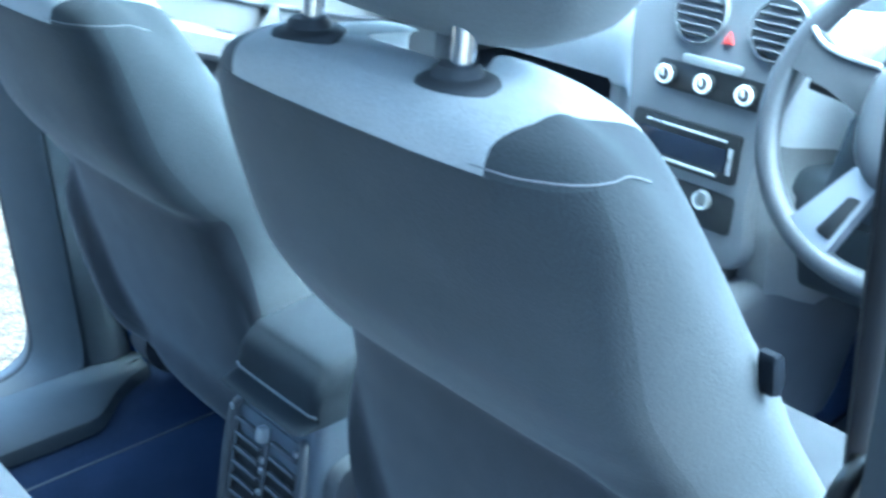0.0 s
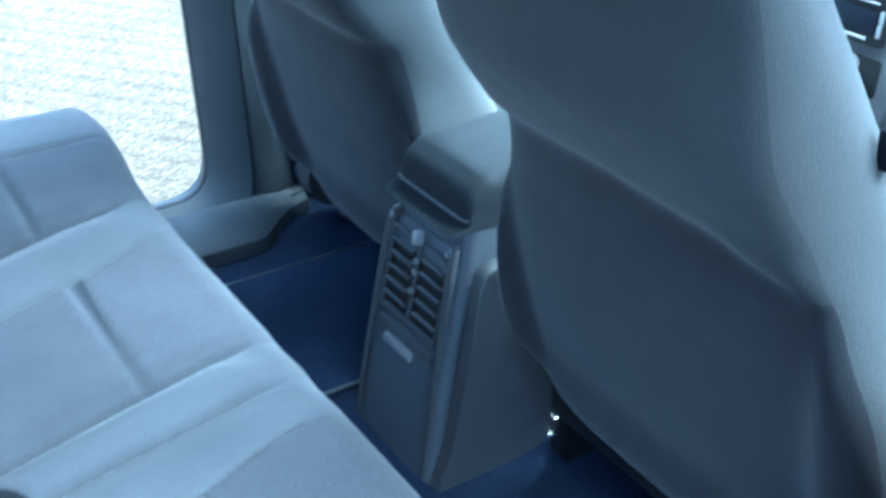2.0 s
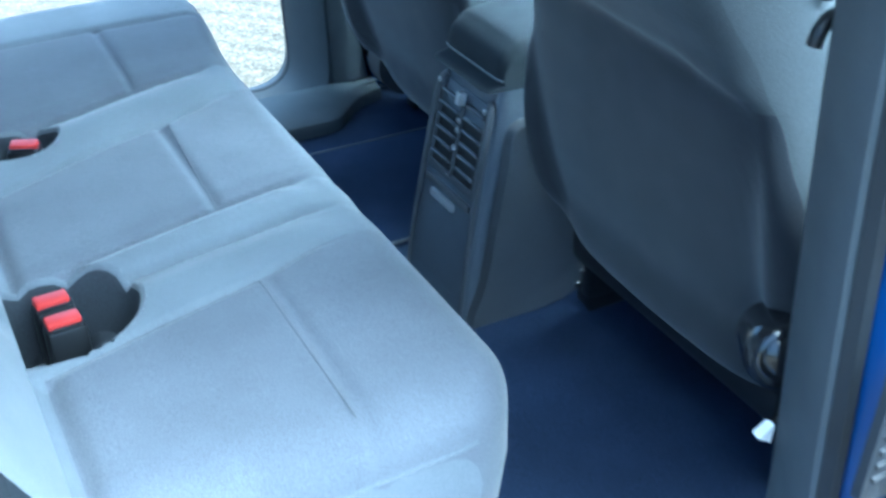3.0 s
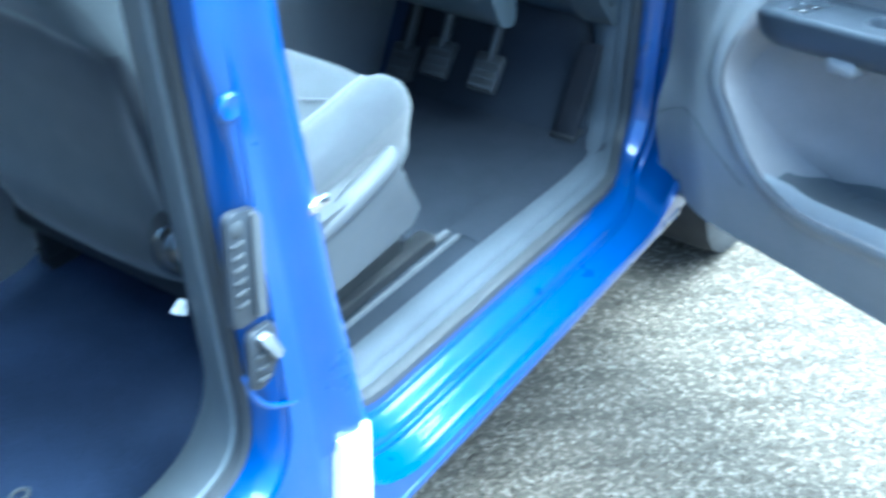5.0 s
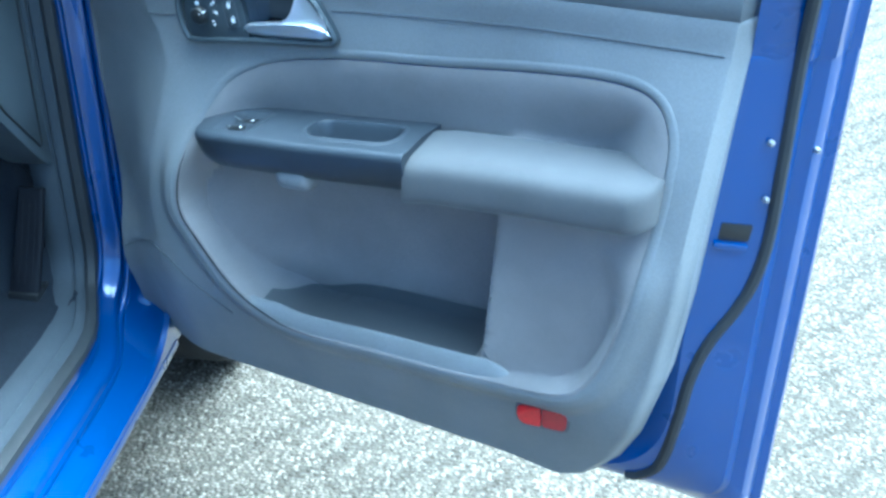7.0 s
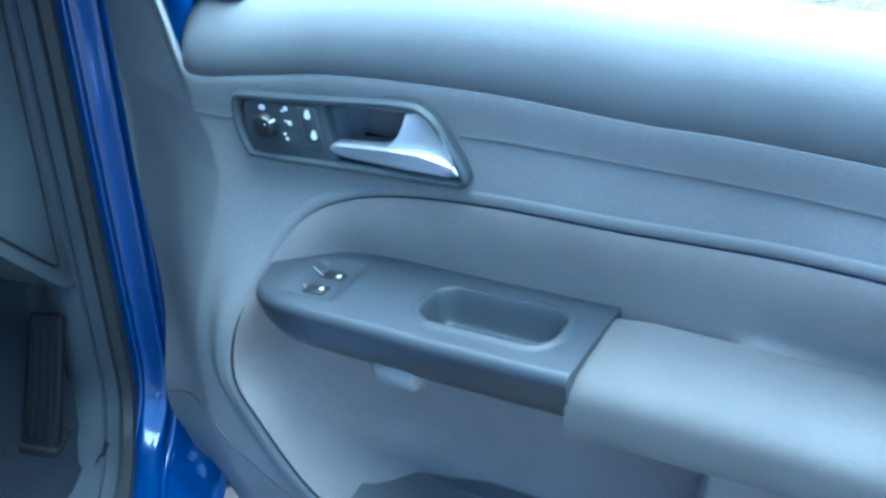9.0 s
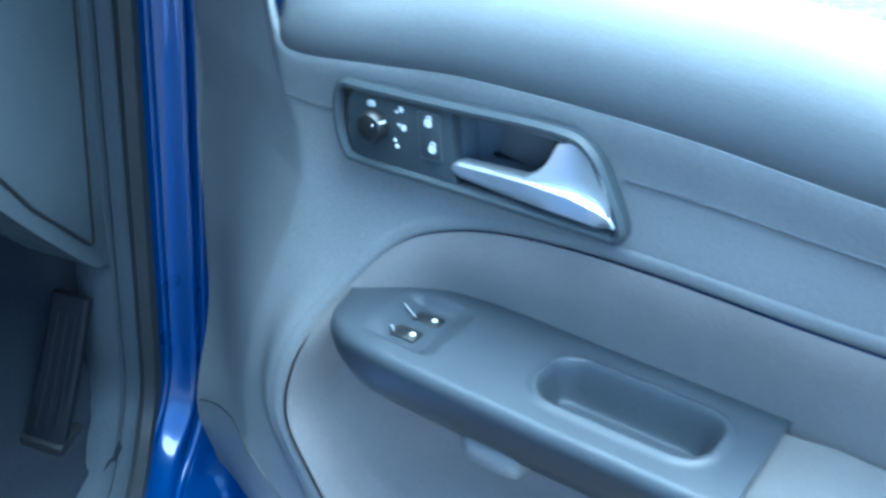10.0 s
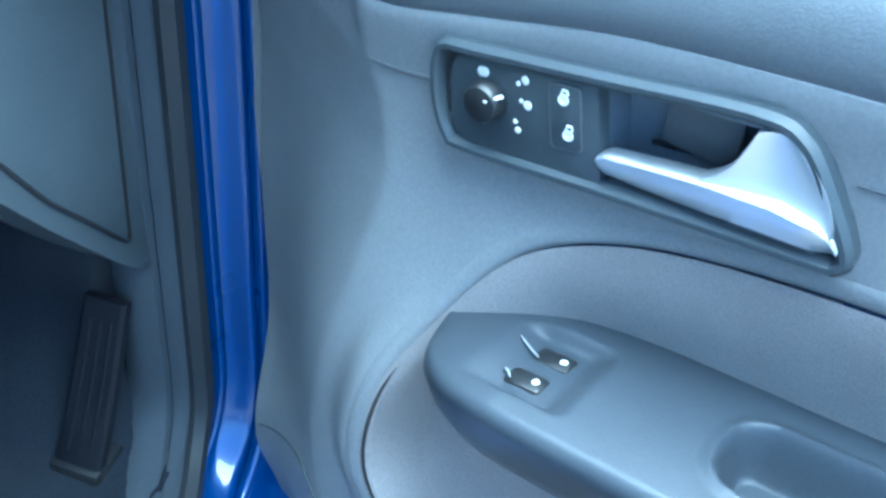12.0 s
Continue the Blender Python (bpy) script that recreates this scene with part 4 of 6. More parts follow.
slab(bm, round_loop([(0.7195, 0.523, 0.002), (0.757, 0.527, 0.009), (0.757, 0.497, 0.009), (0.7225, 0.4937, 0.002)], 4), place, 0.035, 0.0565, 0.003)
part("lens", bm, RED_DIM, rf, "dim red reflector lens")


# painted door shell: nested rounded outlines from the trim panel out to the skin
bm = bmesh.new()
rows = []
for w, u0, u1, z0, r0 in ((-0.03, 0.66, 0.80, 0.44, 0.05), (0.0, 0.70, 0.886, 0.402, 0.16), (-0.008, 0.70, 0.905, 0.396, 0.13), (-0.020, 0.70, 0.930, 0.388, 0.10), (-0.030, 0.70, 0.948, 0.382, 0.08),
                          (-0.038, 0.69, 0.966, 0.374, 0.06), (-0.056, 0.67, 0.972, 0.368, 0.05), (-0.062, 0.65, 0.990, 0.352, 0.04), (-0.072, 0.60, 0.996, 0.345, 0.03),
                          (-0.104, -0.03, 1.000, 0.338, 0.025), (-0.110, -0.03, 1.012, 0.326, 0.02), (-0.118, -0.03, 1.014, 0.324, 0.02), (-0.122, -0.03, 1.006, 0.330, 0.02), (-0.122, -0.04, 0.9, 0.42, 0.02)):
    rows.append([D(a, w, b) for a, b in round_loop([(u0, 0.52 if w > -0.025 or u1 < 0.85 else 0.985 if w > -0.05 else 1.04, 0.005), (u0, z0, 0.03), (u1, z0, r0), (u1 - 0.004, 1.06, 0.005)], 10)])
skin(bm, rows, close_u=True)
bm.faces.new([bm.verts.new(p) for p in rows[-1]])
SEAL_ON = snapped(bm, spline([D(0.835, 0.0, 0.395), D(0.855, 0.0, 0.405), D(0.880, 0.0, 0.44), D(0.895, 0.0, 0.53), D(0.903, 0.0, 0.60), D(0.922, 0.0, 0.66), D(0.952, -0.01, 0.72), D(0.966, -0.02, 0.80), D(0.966, -0.02, 0.92), D(0.964, -0.02, 1.0), D(0.963, -0.02, 1.05)], 6), 0.004)
part("door_shell", bm, BLUE, door, "bright blue painted door shell")
bm = bmesh.new()
tube(bm, SEAL_ON + [D(0.958 + 0.010 * t, -0.026 + 0.04 * t, 1.058 + 0.55 * t) for t in (0.1, 0.3, 0.6, 0.95)], 0.008, 8)
part("weather_seal", bm, RUBBER, door, "black rubber seal along the door edge")
def shut_face(a, z, d):
    """A point on the door's shut face: a along it towards the free edge, d out of it."""
    return D(0.904 + 0.9 * a + 0.43 * d, -0.009 - 0.43 * a + 0.9 * d, z)


bm = bmesh.new()
slab(bm, round_loop([(0.000, 0.812, 0.003), (0.037, 0.810, 0.003), (0.040, 0.833, 0.003), (0.001, 0.836, 0.003)], 4), shut_face, -0.010, 0.0022, 0.001)
latch = part("latch", bm, BLACK, door, "black door latch mouth")
bm = bmesh.new()
slab(bm, round_loop([(-0.006, 0.803, 0.003), (0.036, 0.799, 0.003), (0.037, 0.807, 0.003), (-0.005, 0.811, 0.003)], 4), shut_face, -0.008, 0.0060, 0.002)
part("latch_plate", bm, BLUE, latch, "painted lip under the latch")
for u, w, z in ((0.944, -0.022, 0.945), (0.950, -0.026, 0.870), (0.992, -0.062, 0.93), (1.000, -0.075, 0.365)):
    bm = bmesh.new()
    disc(bm, D(u, w, z), D(0.7, 0.7, 0), [(0.001, 0.003), (0.003, 0.0025), (0.004, 0.0), (0.004, -0.004)], 12)
    part("bolt", bm, SATIN_DULL, door, "small dull bolt head")
# window frame above the belt
bm = bmesh.new()
skin(bm, [[D(u + 0.010 * t, w + 0.04 * t, 1.044 + 0.56 * t) for u, w in ((0.905, -0.012), (0.930, -0.022), (0.950, -0.034), (0.966, -0.040), (0.972, -0.056), (0.990, -0.062), (0.998, -0.104), (1.010, -0.112), (1.004, -0.122), (0.93, -0.10))] for t in (0, 0.3, 0.6, 1.0)], close_u=True, cap=True)
part("frame_post", bm, BLUE, door)
bm = bmesh.new()
FRAME = spline([D(0.93, -0.05, 1.09), D(0.945, -0.045, 1.2), D(0.955, -0.02, 1.45), D(0.94, 0.0, 1.58), D(0.86, 0.0, 1.64), D(0.6, 0.0, 1.64), D(0.45, -0.005, 1.60), D(0.2, -0.03, 1.35), D(0.02, -0.06, 1.10)], 8)
tube(bm, FRAME, 0.022, 10)
part("window_frame", bm, PLASTIC_DARK, door)
bm = bmesh.new()
slab(bm, [(-0.02, 1.07), (0.10, 1.07), (0.09, 1.12), (0.04, 1.19), (-0.02, 1.16)], place, -0.10, -0.035, 0.01)
part("mirror_sail", bm, TRIM, door)

# ---- front seats ----
SEAT_LEVELS = [(0.575, 0.045, 0.13, 0.15, 0.18), (0.60, 0.012, 0.16, 0.185, 0.225), (0.66, -0.012, 0.165, 0.226, 0.245), (0.75, -0.040, 0.14, 0.228, 0.242), (0.85, -0.064, 0.11, 0.214, 0.230),
               (0.94, -0.084, 0.080, 0.188, 0.215), (1.00, -0.100, 0.050, 0.180, 0.203), (1.05, -0.135, 0.025, 0.178, 0.194), (1.09, -0.158, 0.0, 0.178, 0.187), (1.15, -0.176, -0.035, 0.178, 0.177), (1.195, -0.188, -0.060, 0.176, 0.164),
               (1.222, -0.194, -0.076, 0.168, 0.148), (1.240, -0.192, -0.092, 0.152, 0.128), (1.250, -0.180, -0.108, 0.125, 0.10)]


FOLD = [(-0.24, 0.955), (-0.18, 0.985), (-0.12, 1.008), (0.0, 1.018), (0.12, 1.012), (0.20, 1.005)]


def front_seat(at, rail, outboard, label):
    """A front seat, modelled with its middle at y = 0 and the van's x and z; at moves it."""
    s = thing("front_seat", at, label, "car seat", "front seats")
    bm = bmesh.new()
    rows = []
    zs = spline([(a[0], a[1], a[2]) for a in SEAT_LEVELS], 6)
    ws = spline([(a[3], a[4], 0) for a in SEAT_LEVELS], 6)
    for p, q in zip(zs, ws):
        z, xr, xf, hr, hf = p.x, p.y, p.z, q.x, q.y
        mid = (xr + xf) / 2
        half = [(xr - 0.010, 0.0), (xr - 0.007, hr * 0.55), (xr + 0.002, hr * 0.86), (xr + 0.022, hr * 1.02), (mid, (hr + hf) / 2 + 0.008), (xf - 0.030, hf), (xf + 0.004, hf - 0.022),
                (xf + 0.002, hf - 0.062), (xf - 0.030, hf * 0.52), (xf - 0.034, 0.0)]
        wide = 1 + 0.16 * smooth(1.06, 0.86, z) * (smooth(0.68, 0.82, z) if outboard < 0 else 1.35 * smooth(0.60, 0.70, z))
        loop = [(x, y * (wide if outboard > 0 and k < 5 else 1)) for k, (x, y) in enumerate(half)]
        loop += [(x, -y * (wide if outboard < 0 and k > 2 else 1)) for k, (x, y) in enumerate(half[-2:0:-1])]
        ring = []
        for x, y in curve2(loop, 4):
            # the lower back is set in below a slanting fold
            fold = table(FOLD, y * (1 if outboard < 0 else -1))
            rear = smooth(mid, xr + 0.02, x) * smooth(0.235, 0.19, abs(y))
            x += rear * (0.018 * smooth(fold + 0.006, fold - 0.030, z) + 0.05 * max(0.0, fold - z) * smooth(0.60, 0.68, z))
            ring.append(V(x, y, z + 0.012 * (1 - (y / 0.2) ** 2) * smooth(1.15, 1.25, z)))
        rows.append(ring)
    n = len(rows[0])
    # the rear face takes a darker copy of the fabric as painted shade
    skin(bm, rows, close_u=True, cap=True, mats=lambda i, j: 1 if -14 < j < 14 or j > n - 14 else 0)
    # below the fold the fabric is darkened to paint in shade
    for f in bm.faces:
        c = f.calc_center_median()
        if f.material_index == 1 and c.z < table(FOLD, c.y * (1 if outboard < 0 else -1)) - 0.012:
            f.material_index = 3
    # the insert on top, cut between the two bolsters, paled to paint in window light
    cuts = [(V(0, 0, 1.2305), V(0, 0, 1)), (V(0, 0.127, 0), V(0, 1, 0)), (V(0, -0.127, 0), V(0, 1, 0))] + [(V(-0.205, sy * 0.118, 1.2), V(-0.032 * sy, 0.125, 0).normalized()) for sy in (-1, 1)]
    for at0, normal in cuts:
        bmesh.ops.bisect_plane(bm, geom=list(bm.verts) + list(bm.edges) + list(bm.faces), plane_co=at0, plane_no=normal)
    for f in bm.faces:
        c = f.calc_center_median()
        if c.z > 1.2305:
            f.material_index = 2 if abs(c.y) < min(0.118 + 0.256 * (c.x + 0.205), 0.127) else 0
    pipe1 = snapped(bm, spline([V(-0.205, -0.112, 1.236), V(-0.198, -0.142, 1.236), V(-0.182, -0.168, 1.238), V(-0.155, -0.178, 1.238), V(-0.130, -0.172, 1.234), V(-0.105, -0.165, 1.222)], 6), 0.0012)
    pipe0 = snapped(bm, spline([V(-0.20, 0.16, 1.2305), V(-0.21, 0.06, 1.2305), V(-0.21, -0.06, 1.2305), V(-0.205, -0.125, 1.2305)], 8), 0.0004)
    tree = BVHTree.FromBMesh(bm)
    seats = {y: tree.ray_cast(V(-0.160, y, 1.40), V(0, 0, -1))[:2] for y in (-0.058, 0.084)}
    back = part("backrest", bm, [FABRIC, FABRIC_BACK_DIM, FABRIC_INSERT_LIT, FABRIC_FOLD_SHADE], s, "dark grey upholstered backrest")
    bm = bmesh.new()
    tube(bm, pipe1, 0.0006, 6)
    part("piping", bm, STITCH, back, "pale stitched piping")
    bm = bmesh.new()
    tube(bm, pipe0, 0.0004, 6)
    part("piping", bm, FABRIC, back)
    # headrest
    bm = bmesh.new()
    rows = []
    for k in range(17):
        t = k / 16 * math.pi
        zz = 1.375 - 0.100 * math.cos(t)
        r = max(math.sin(t), 0.02) ** 0.45
        cx = -0.140 - 0.03 * (zz - 1.375) / 0.1
        rows.append([V(cx + 0.062 * r * math.copysign(abs(math.cos(a)) ** 0.48, math.cos(a)), 0.148 * r * math.copysign(abs(math.sin(a)) ** 0.45, math.sin(a)), zz) for a in np.linspace(0, 2 * math.pi, 36, endpoint=False)])
    skin(bm, rows, close_u=True, cap=True)
    rest = part("headrest", bm, HEADREST, s, "grey upholstered headrest")
    for sy in (-0.058, 0.084):
        bm = bmesh.new()
        tube(bm, [(-0.163, sy, 1.20), (-0.158, sy, 1.26), (-0.150, sy, 1.33)], 0.0075, 12)
        post = part("headrest_post", bm, CHROME, s, "chrome headrest post")
        bm = bmesh.new()
        top, up = seats[sy]
        up = ((up if up.z > 0 else -up) + V(0, 0, 1.2)).normalized()
        disc(bm, top, up, [(0.008, 0.013), (0.012, 0.013), (0.0145, 0.010), (0.0155, 0.007), (0.020, 0.006), (0.024, 0.004), (0.026, 0.0), (0.026, -0.012)], 32)
        part("guide", bm, SEAT_PLASTIC, post, "dark grey headrest guide")
    # cushion
    bm = bmesh.new()
    rows = []
    for x, z0, z1, hw in ((0.06, 0.60, 0.68, 0.22), (0.10, 0.58, 0.70, 0.235), (0.2, 0.575, 0.712, 0.24), (0.32, 0.58, 0.728, 0.238), (0.42, 0.60, 0.742, 0.232), (0.465, 0.625, 0.738, 0.222), (0.485, 0.65, 0.715, 0.20)):
        half = [(0, z1 - 0.006), (hw * 0.40, z1 - 0.008), (hw * 0.58, z1 - 0.013), (hw * 0.64, z1 - 0.010), (hw * 0.76, z1 + 0.001), (hw * 0.92, z1 - 0.002), (hw, z1 - 0.028), (hw * 1.0, z1 - 0.052), (hw * 0.97, z0 + 0.02), (hw * 0.9, z0), (0, z0)]
        loop = half + [(-y, z) for y, z in half[-2:0:-1]]
        rows.append([V(x, y, z) for y, z in curve2(loop, 3)])
    rows2 = []
    for j in range(len(rows[0])):
        rows2.append(spline([r[j] for r in rows], 4))
    skin(bm, [list(c) for c in zip(*rows2)], close_u=True, cap=True)
    cu = part("cushion", bm, CUSHION, s, "grey upholstered seat cushion")
    for sy in (-1, 1):
        bm = bmesh.new()
        tube(bm, spline([V(0.10, sy * 0.144, 0.689), V(0.2, sy * 0.147, 0.701), V(0.32, sy * 0.146, 0.717), V(0.42, sy * 0.142, 0.731), V(0.462, sy * 0.136, 0.728), V(0.484, sy * 0.124, 0.706)], 5), 0.0022, 6)
        part("seam", bm, SEAM, cu)
    bm = bmesh.new()
    tube(bm, spline([V(0.36, -0.146, 0.731), V(0.345, -0.07, 0.720), V(0.345, 0.07, 0.720), V(0.36, 0.146, 0.731)], 5), 0.002, 6)
    part("seam", bm, SEAM, cu)
    sy = outboard
    bm = bmesh.new()
    slab(bm, curve2([(0.06, 0.655), (0.16, 0.662), (0.28, 0.668), (0.352, 0.672), (0.375, 0.63), (0.405, 0.575), (0.398, 0.553), (0.33, 0.543), (0.20, 0.534), (0.08, 0.536), (0.03, 0.59)], 5),
         lambda a, b, d: V(a, sy * d, b), 0.225, 0.282, 0.014, 3)
    cover = part("side_cover", bm, SEAT_PLASTIC, s, "grey plastic seat side cover")
    bm = bmesh.new()
    tube(bm, spline([V(0.10, sy * 0.262, 0.622), V(0.22, sy * 0.270, 0.646), V(0.32, sy * 0.272, 0.672), V(0.362, sy * 0.266, 0.684)], 5), [0.010, 0.014, 0.017] + [0.019] * 10 + [0.018, 0.015, 0.010], 10)
    part("lever", bm, SEAT_PLASTIC, cover)
    if sy < 0:
        bm = bmesh.new()
        disc(bm, (-0.050, sy * 0.266, 0.742), (-0.55, sy * 0.8, 0.25), [(0.001, 0.020), (0.014, 0.0195), (0.019, 0.016), (0.022, 0.0195), (0.029, 0.017), (0.035, 0.008), (0.036, 0.0), (0.034, -0.05)], 32)
        kn = part("recline_knob", bm, GLOSS_BLACK, s, "glossy black recline knob")
    for sy in (-1, 1):
        bm = bmesh.new()
        box(bm, (0.30, sy * 0.235, rail + 0.018), (0.40, 0.034, 0.036), 0.004)
        rl = part("seat_rail", bm, BLACK, s)
        bm = bmesh.new()
        box(bm, (0.26, sy * 0.222, rail + 0.085), (0.34, 0.024, 0.11), 0.006)
        part("rail_bracket", bm, BLACK, rl)
        for k in range(2):
            bm = bmesh.new()
            box(bm, (0.10 + 0.008 * k, sy * 0.262, rail + 0.030 + 0.022 * k), (0.012, 0.022, 0.005), 0.002)
            part("rail_clip", bm, CHROME, rl)
    bm = bmesh.new()
    box(bm, (0.24, 0, rail + 0.155), (0.40, 0.40, 0.05), 0.012)
    part("seat_pan", bm, BLACK, s)
    return s


front_seat((0, -0.375, 0), 0.424, -1, "dark grey fabric driver seat with raised headrest")
front_seat((0.085, 0.355, -0.075), 0.499, 1, "dark grey fabric passenger seat beside the console")

# ---- rear bench ----
bench = thing("rear_bench", (-0.45, 0, 0.37), "grey fabric three-place rear bench", "car seat")


def B(x, y, z):
    return V(x + 0.45, y, z - 0.37)


# creases and seams that run from the back to the front edge of the bench: line, depth, half width
BENCH_LINES = [([(-0.70, -0.152), (-0.656, -0.143), (-0.544, -0.115), (-0.416, -0.084), (-0.342, -0.066), (-0.25, -0.062)], 0.013, 0.011),
               ([(-0.70, -0.205), (-0.559, -0.179), (-0.486, -0.166), (-0.41, -0.154), (-0.322, -0.138), (-0.246, -0.146)], 0.013, 0.010),
               ([(-0.70, 0.215), (-0.625, 0.235), (-0.502, 0.258), (-0.383, 0.296), (-0.258, 0.318)], 0.014, 0.011),
               ([(-0.70, 0.055), (-0.622, 0.09), (-0.518, 0.134), (-0.398, 0.174), (-0.319, 0.212), (-0.24, 0.24)], 0.007, 0.008)]
NEAR_SEAM = [(-0.70, -0.314), (-0.662, -0.304), (-0.556, -0.277), (-0.422, -0.247), (-0.358, -0.222), (-0.302, -0.210), (-0.25, -0.212)]
WELLS = ((-0.645, -0.207, 0.100, 0.076), (-0.61, 0.200, 0.070, 0.050))


def groove(x, y):
    """Depth of the valleys between the three places and of the buckle wells."""
    g = 0.0
    for line, depth, wide in BENCH_LINES:
        d = abs(y - table(line, x))
        g += depth * (1 - smooth(0.0, wide, d)) + 0.3 * depth * (1 - smooth(0.0, 0.045, d))
    ya, yb = table(BENCH_LINES[0][0], x), table(BENCH_LINES[1][0], x)
    g -= 0.015 * math.exp(-((y - (ya + yb) / 2) / 0.026) ** 2) + 0.008 * math.exp(-((y - yb + 0.045) / 0.034) ** 2)
    yc, yd = table(BENCH_LINES[2][0], x), table(BENCH_LINES[3][0], x)
    g -= 0.013 * math.exp(-((y - (0.5 * yd + 0.5 * yc)) / 0.038) ** 2)
    g += 0.005 * (1 - smooth(0.0, 0.008, abs(y - table(NEAR_SEAM, x))))
    g *= smooth(-0.275, -0.360, x)
    for cx, cy, rx, ry in WELLS:
        g += 0.100 * (1 - smooth(0.98, 1.05, math.hypot((x - cx) / rx, (y - cy) / ry)))
    return g


def bench_top(x, y):
    z = 0.708 + 0.018 * smooth(0.2, 0.5, y) - 0.006 * smooth(-0.4, -0.66, x)
    z -= groove(x, y)
    ya, yb, yc, yd = (table(line, x) for line, _, _ in BENCH_LINES)
    panel = smooth(0.0, 0.008, table(NEAR_SEAM, x) - y) + smooth(0.0, 0.008, y - ya) * smooth(0.0, 0.008, yd - y) + smooth(0.0, 0.008, y - yc) * smooth(0.52, 0.50, y)
    z -= 0.0055 * panel * math.exp(-((x + 0.413) / 0.008) ** 2)
    z -= 0.012 * math.exp(-((x + 0.662) / 0.012) ** 2) * min(panel, 1.0)
    z -= 0.005 * math.exp(-((y - 0.51) / 0.008) ** 2)
    return z


bm = bmesh.new()
rows = []
ys = np.linspace(-0.535, 0.680, 300)
NXB = 100
for y in ys:
    row = []
    ends = math.sqrt(max(0.0, 1 - (1 - min(1.0, (y + 0.535) / 0.075)) ** 2)) if y < 0 else math.sqrt(max(0.0, 1 - (1 - min(1.0, (0.680 - y) / 0.06)) ** 2))
    pull = (0.075 if y < 0 else 0.035) * (1 - math.sqrt(max(0.0, 1 - (1 - min(1.0, min(y + 0.536, 0.681 - y) / 0.09)) ** 2))) - 0.022 * smooth(0.35, 0.58, y)
    for i in range(NXB):
        x = -0.72 + (-0.285 - pull + 0.72) * i / (NXB - 1)
        row.append(B(x, y, bench_top(x, y) - 0.060 * (1 - ends)))
    z0 = bench_top(-0.285 - pull, y) - 0.060 * (1 - ends)
    bul = 0.002 * (1 - smooth(0.0, 0.05, min(abs(y + 0.062), abs(y + 0.146), abs(y - 0.318))))
    for k in range(1, 13):
        a = k / 12 * math.pi / 2
        row.append(B(-0.285 - pull - bul + 0.040 * math.sin(a), y, z0 - 0.045 * (1 - math.cos(a))))
    row.append(B(-0.243 - pull, y, 0.60))
    row.append(B(-0.250 - pull, y, 0.545))
    row.append(B(-0.275 - pull, y, 0.525))
    row.append(B(-0.32, y, 0.52))
    rows.append(row)
skin(bm, rows)
for f in bm.faces:
    c = f.calc_center_median()
    x, y, z = c.x - 0.45, c.y, c.z + 0.37
    ya, yb, yc, yd = (table(line, x) for line, _, _ in BENCH_LINES)
    if x > -0.662 and z > 0.54 and (-0.60 < y < table(NEAR_SEAM, x) or ya < y < yd or yc < y < 0.51):
        f.material_index = 1
for r in (rows[0], rows[-1]):
    bm.faces.new([bm.verts.new(p) for p in r] + [bm.verts.new(V(r[0].x, r[0].y, 0.52 - 0.37))])
PIPE = snapped(bm, [B(x, -0.55, 0.652 + 0.03 * (x + 0.5)) for x in np.linspace(-0.70, -0.31, 30)], 0.0006)
cushion = part("bench_cushion", bm, [BENCH, BENCH_INSERT], bench, "padded grey fabric bench cushion")
# cups over the wells; below the rim their colour paints the shade
for cx, cy, rx, ry in WELLS:
    bm = bmesh.new()
    rows = []
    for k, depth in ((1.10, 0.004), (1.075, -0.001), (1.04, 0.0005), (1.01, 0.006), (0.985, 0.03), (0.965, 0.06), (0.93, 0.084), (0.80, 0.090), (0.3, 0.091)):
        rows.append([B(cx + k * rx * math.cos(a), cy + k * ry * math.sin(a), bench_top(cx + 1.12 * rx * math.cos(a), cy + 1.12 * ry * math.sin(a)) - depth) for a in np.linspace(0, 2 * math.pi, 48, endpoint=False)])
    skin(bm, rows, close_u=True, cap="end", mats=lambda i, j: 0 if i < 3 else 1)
    part("buckle_well", bm, [BENCH, WELL_SHADE], cushion, "well round the belt buckle, darkened inside as shade")
bm = bmesh.new()
tube(bm, PIPE, 0.0022, 6)
part("piping", bm, BENCH, cushion)
# seams
for line in ([(-0.424, -0.247), (-0.424, -0.38), (-0.424, -0.50)], [(-0.413, -0.084), (-0.408, 0.04), (-0.400, 0.172)], [(-0.408, 0.29), (-0.408, 0.40), (-0.408, 0.51)],
             NEAR_SEAM[1:-1], [(-0.60, 0.51), (-0.45, 0.51), (-0.30, 0.51)]):
    bm = bmesh.new()
    pts = [p for p in spline([(a, b, 0) for a, b in line], 14)]
    tube(bm, [B(p.x, p.y, bench_top(p.x, p.y) + 0.0002) for p in pts], 0.0010, 6)
    part("seam", bm, SEAM, cushion)
bm = bmesh.new()
rows = []
for k in range(16):
    t = k / 15
    x, z = -0.675 - 0.26 * t, 0.70 + 0.55 * t
    row = []
    for y in np.linspace(-0.53, 0.66, 60):
        v = 0.022 * (math.exp(-((y + 0.20) / 0.02) ** 2) + math.exp(-((y - 0.2) / 0.02) ** 2))
        row.append(B(x - v * smooth(0.0, 0.1, t), y, z))
    rows.append(row)
rows += [[p + V(-0.02, 0, 0.02) for p in rows[-1]], [p + V(-0.09, 0, 0.01) for p in rows[-1]], [B(-0.80, y, 0.62) for y in np.linspace(-0.53, 0.66, 60)]]
skin(bm, rows, close_v=True)
part("bench_backrest", bm, BENCH, bench, "grey fabric bench backrest")
bm = bmesh.new()
box(bm, B(-0.52, 0.025, 0.455), (0.38, 1.1, 0.16), 0.01)
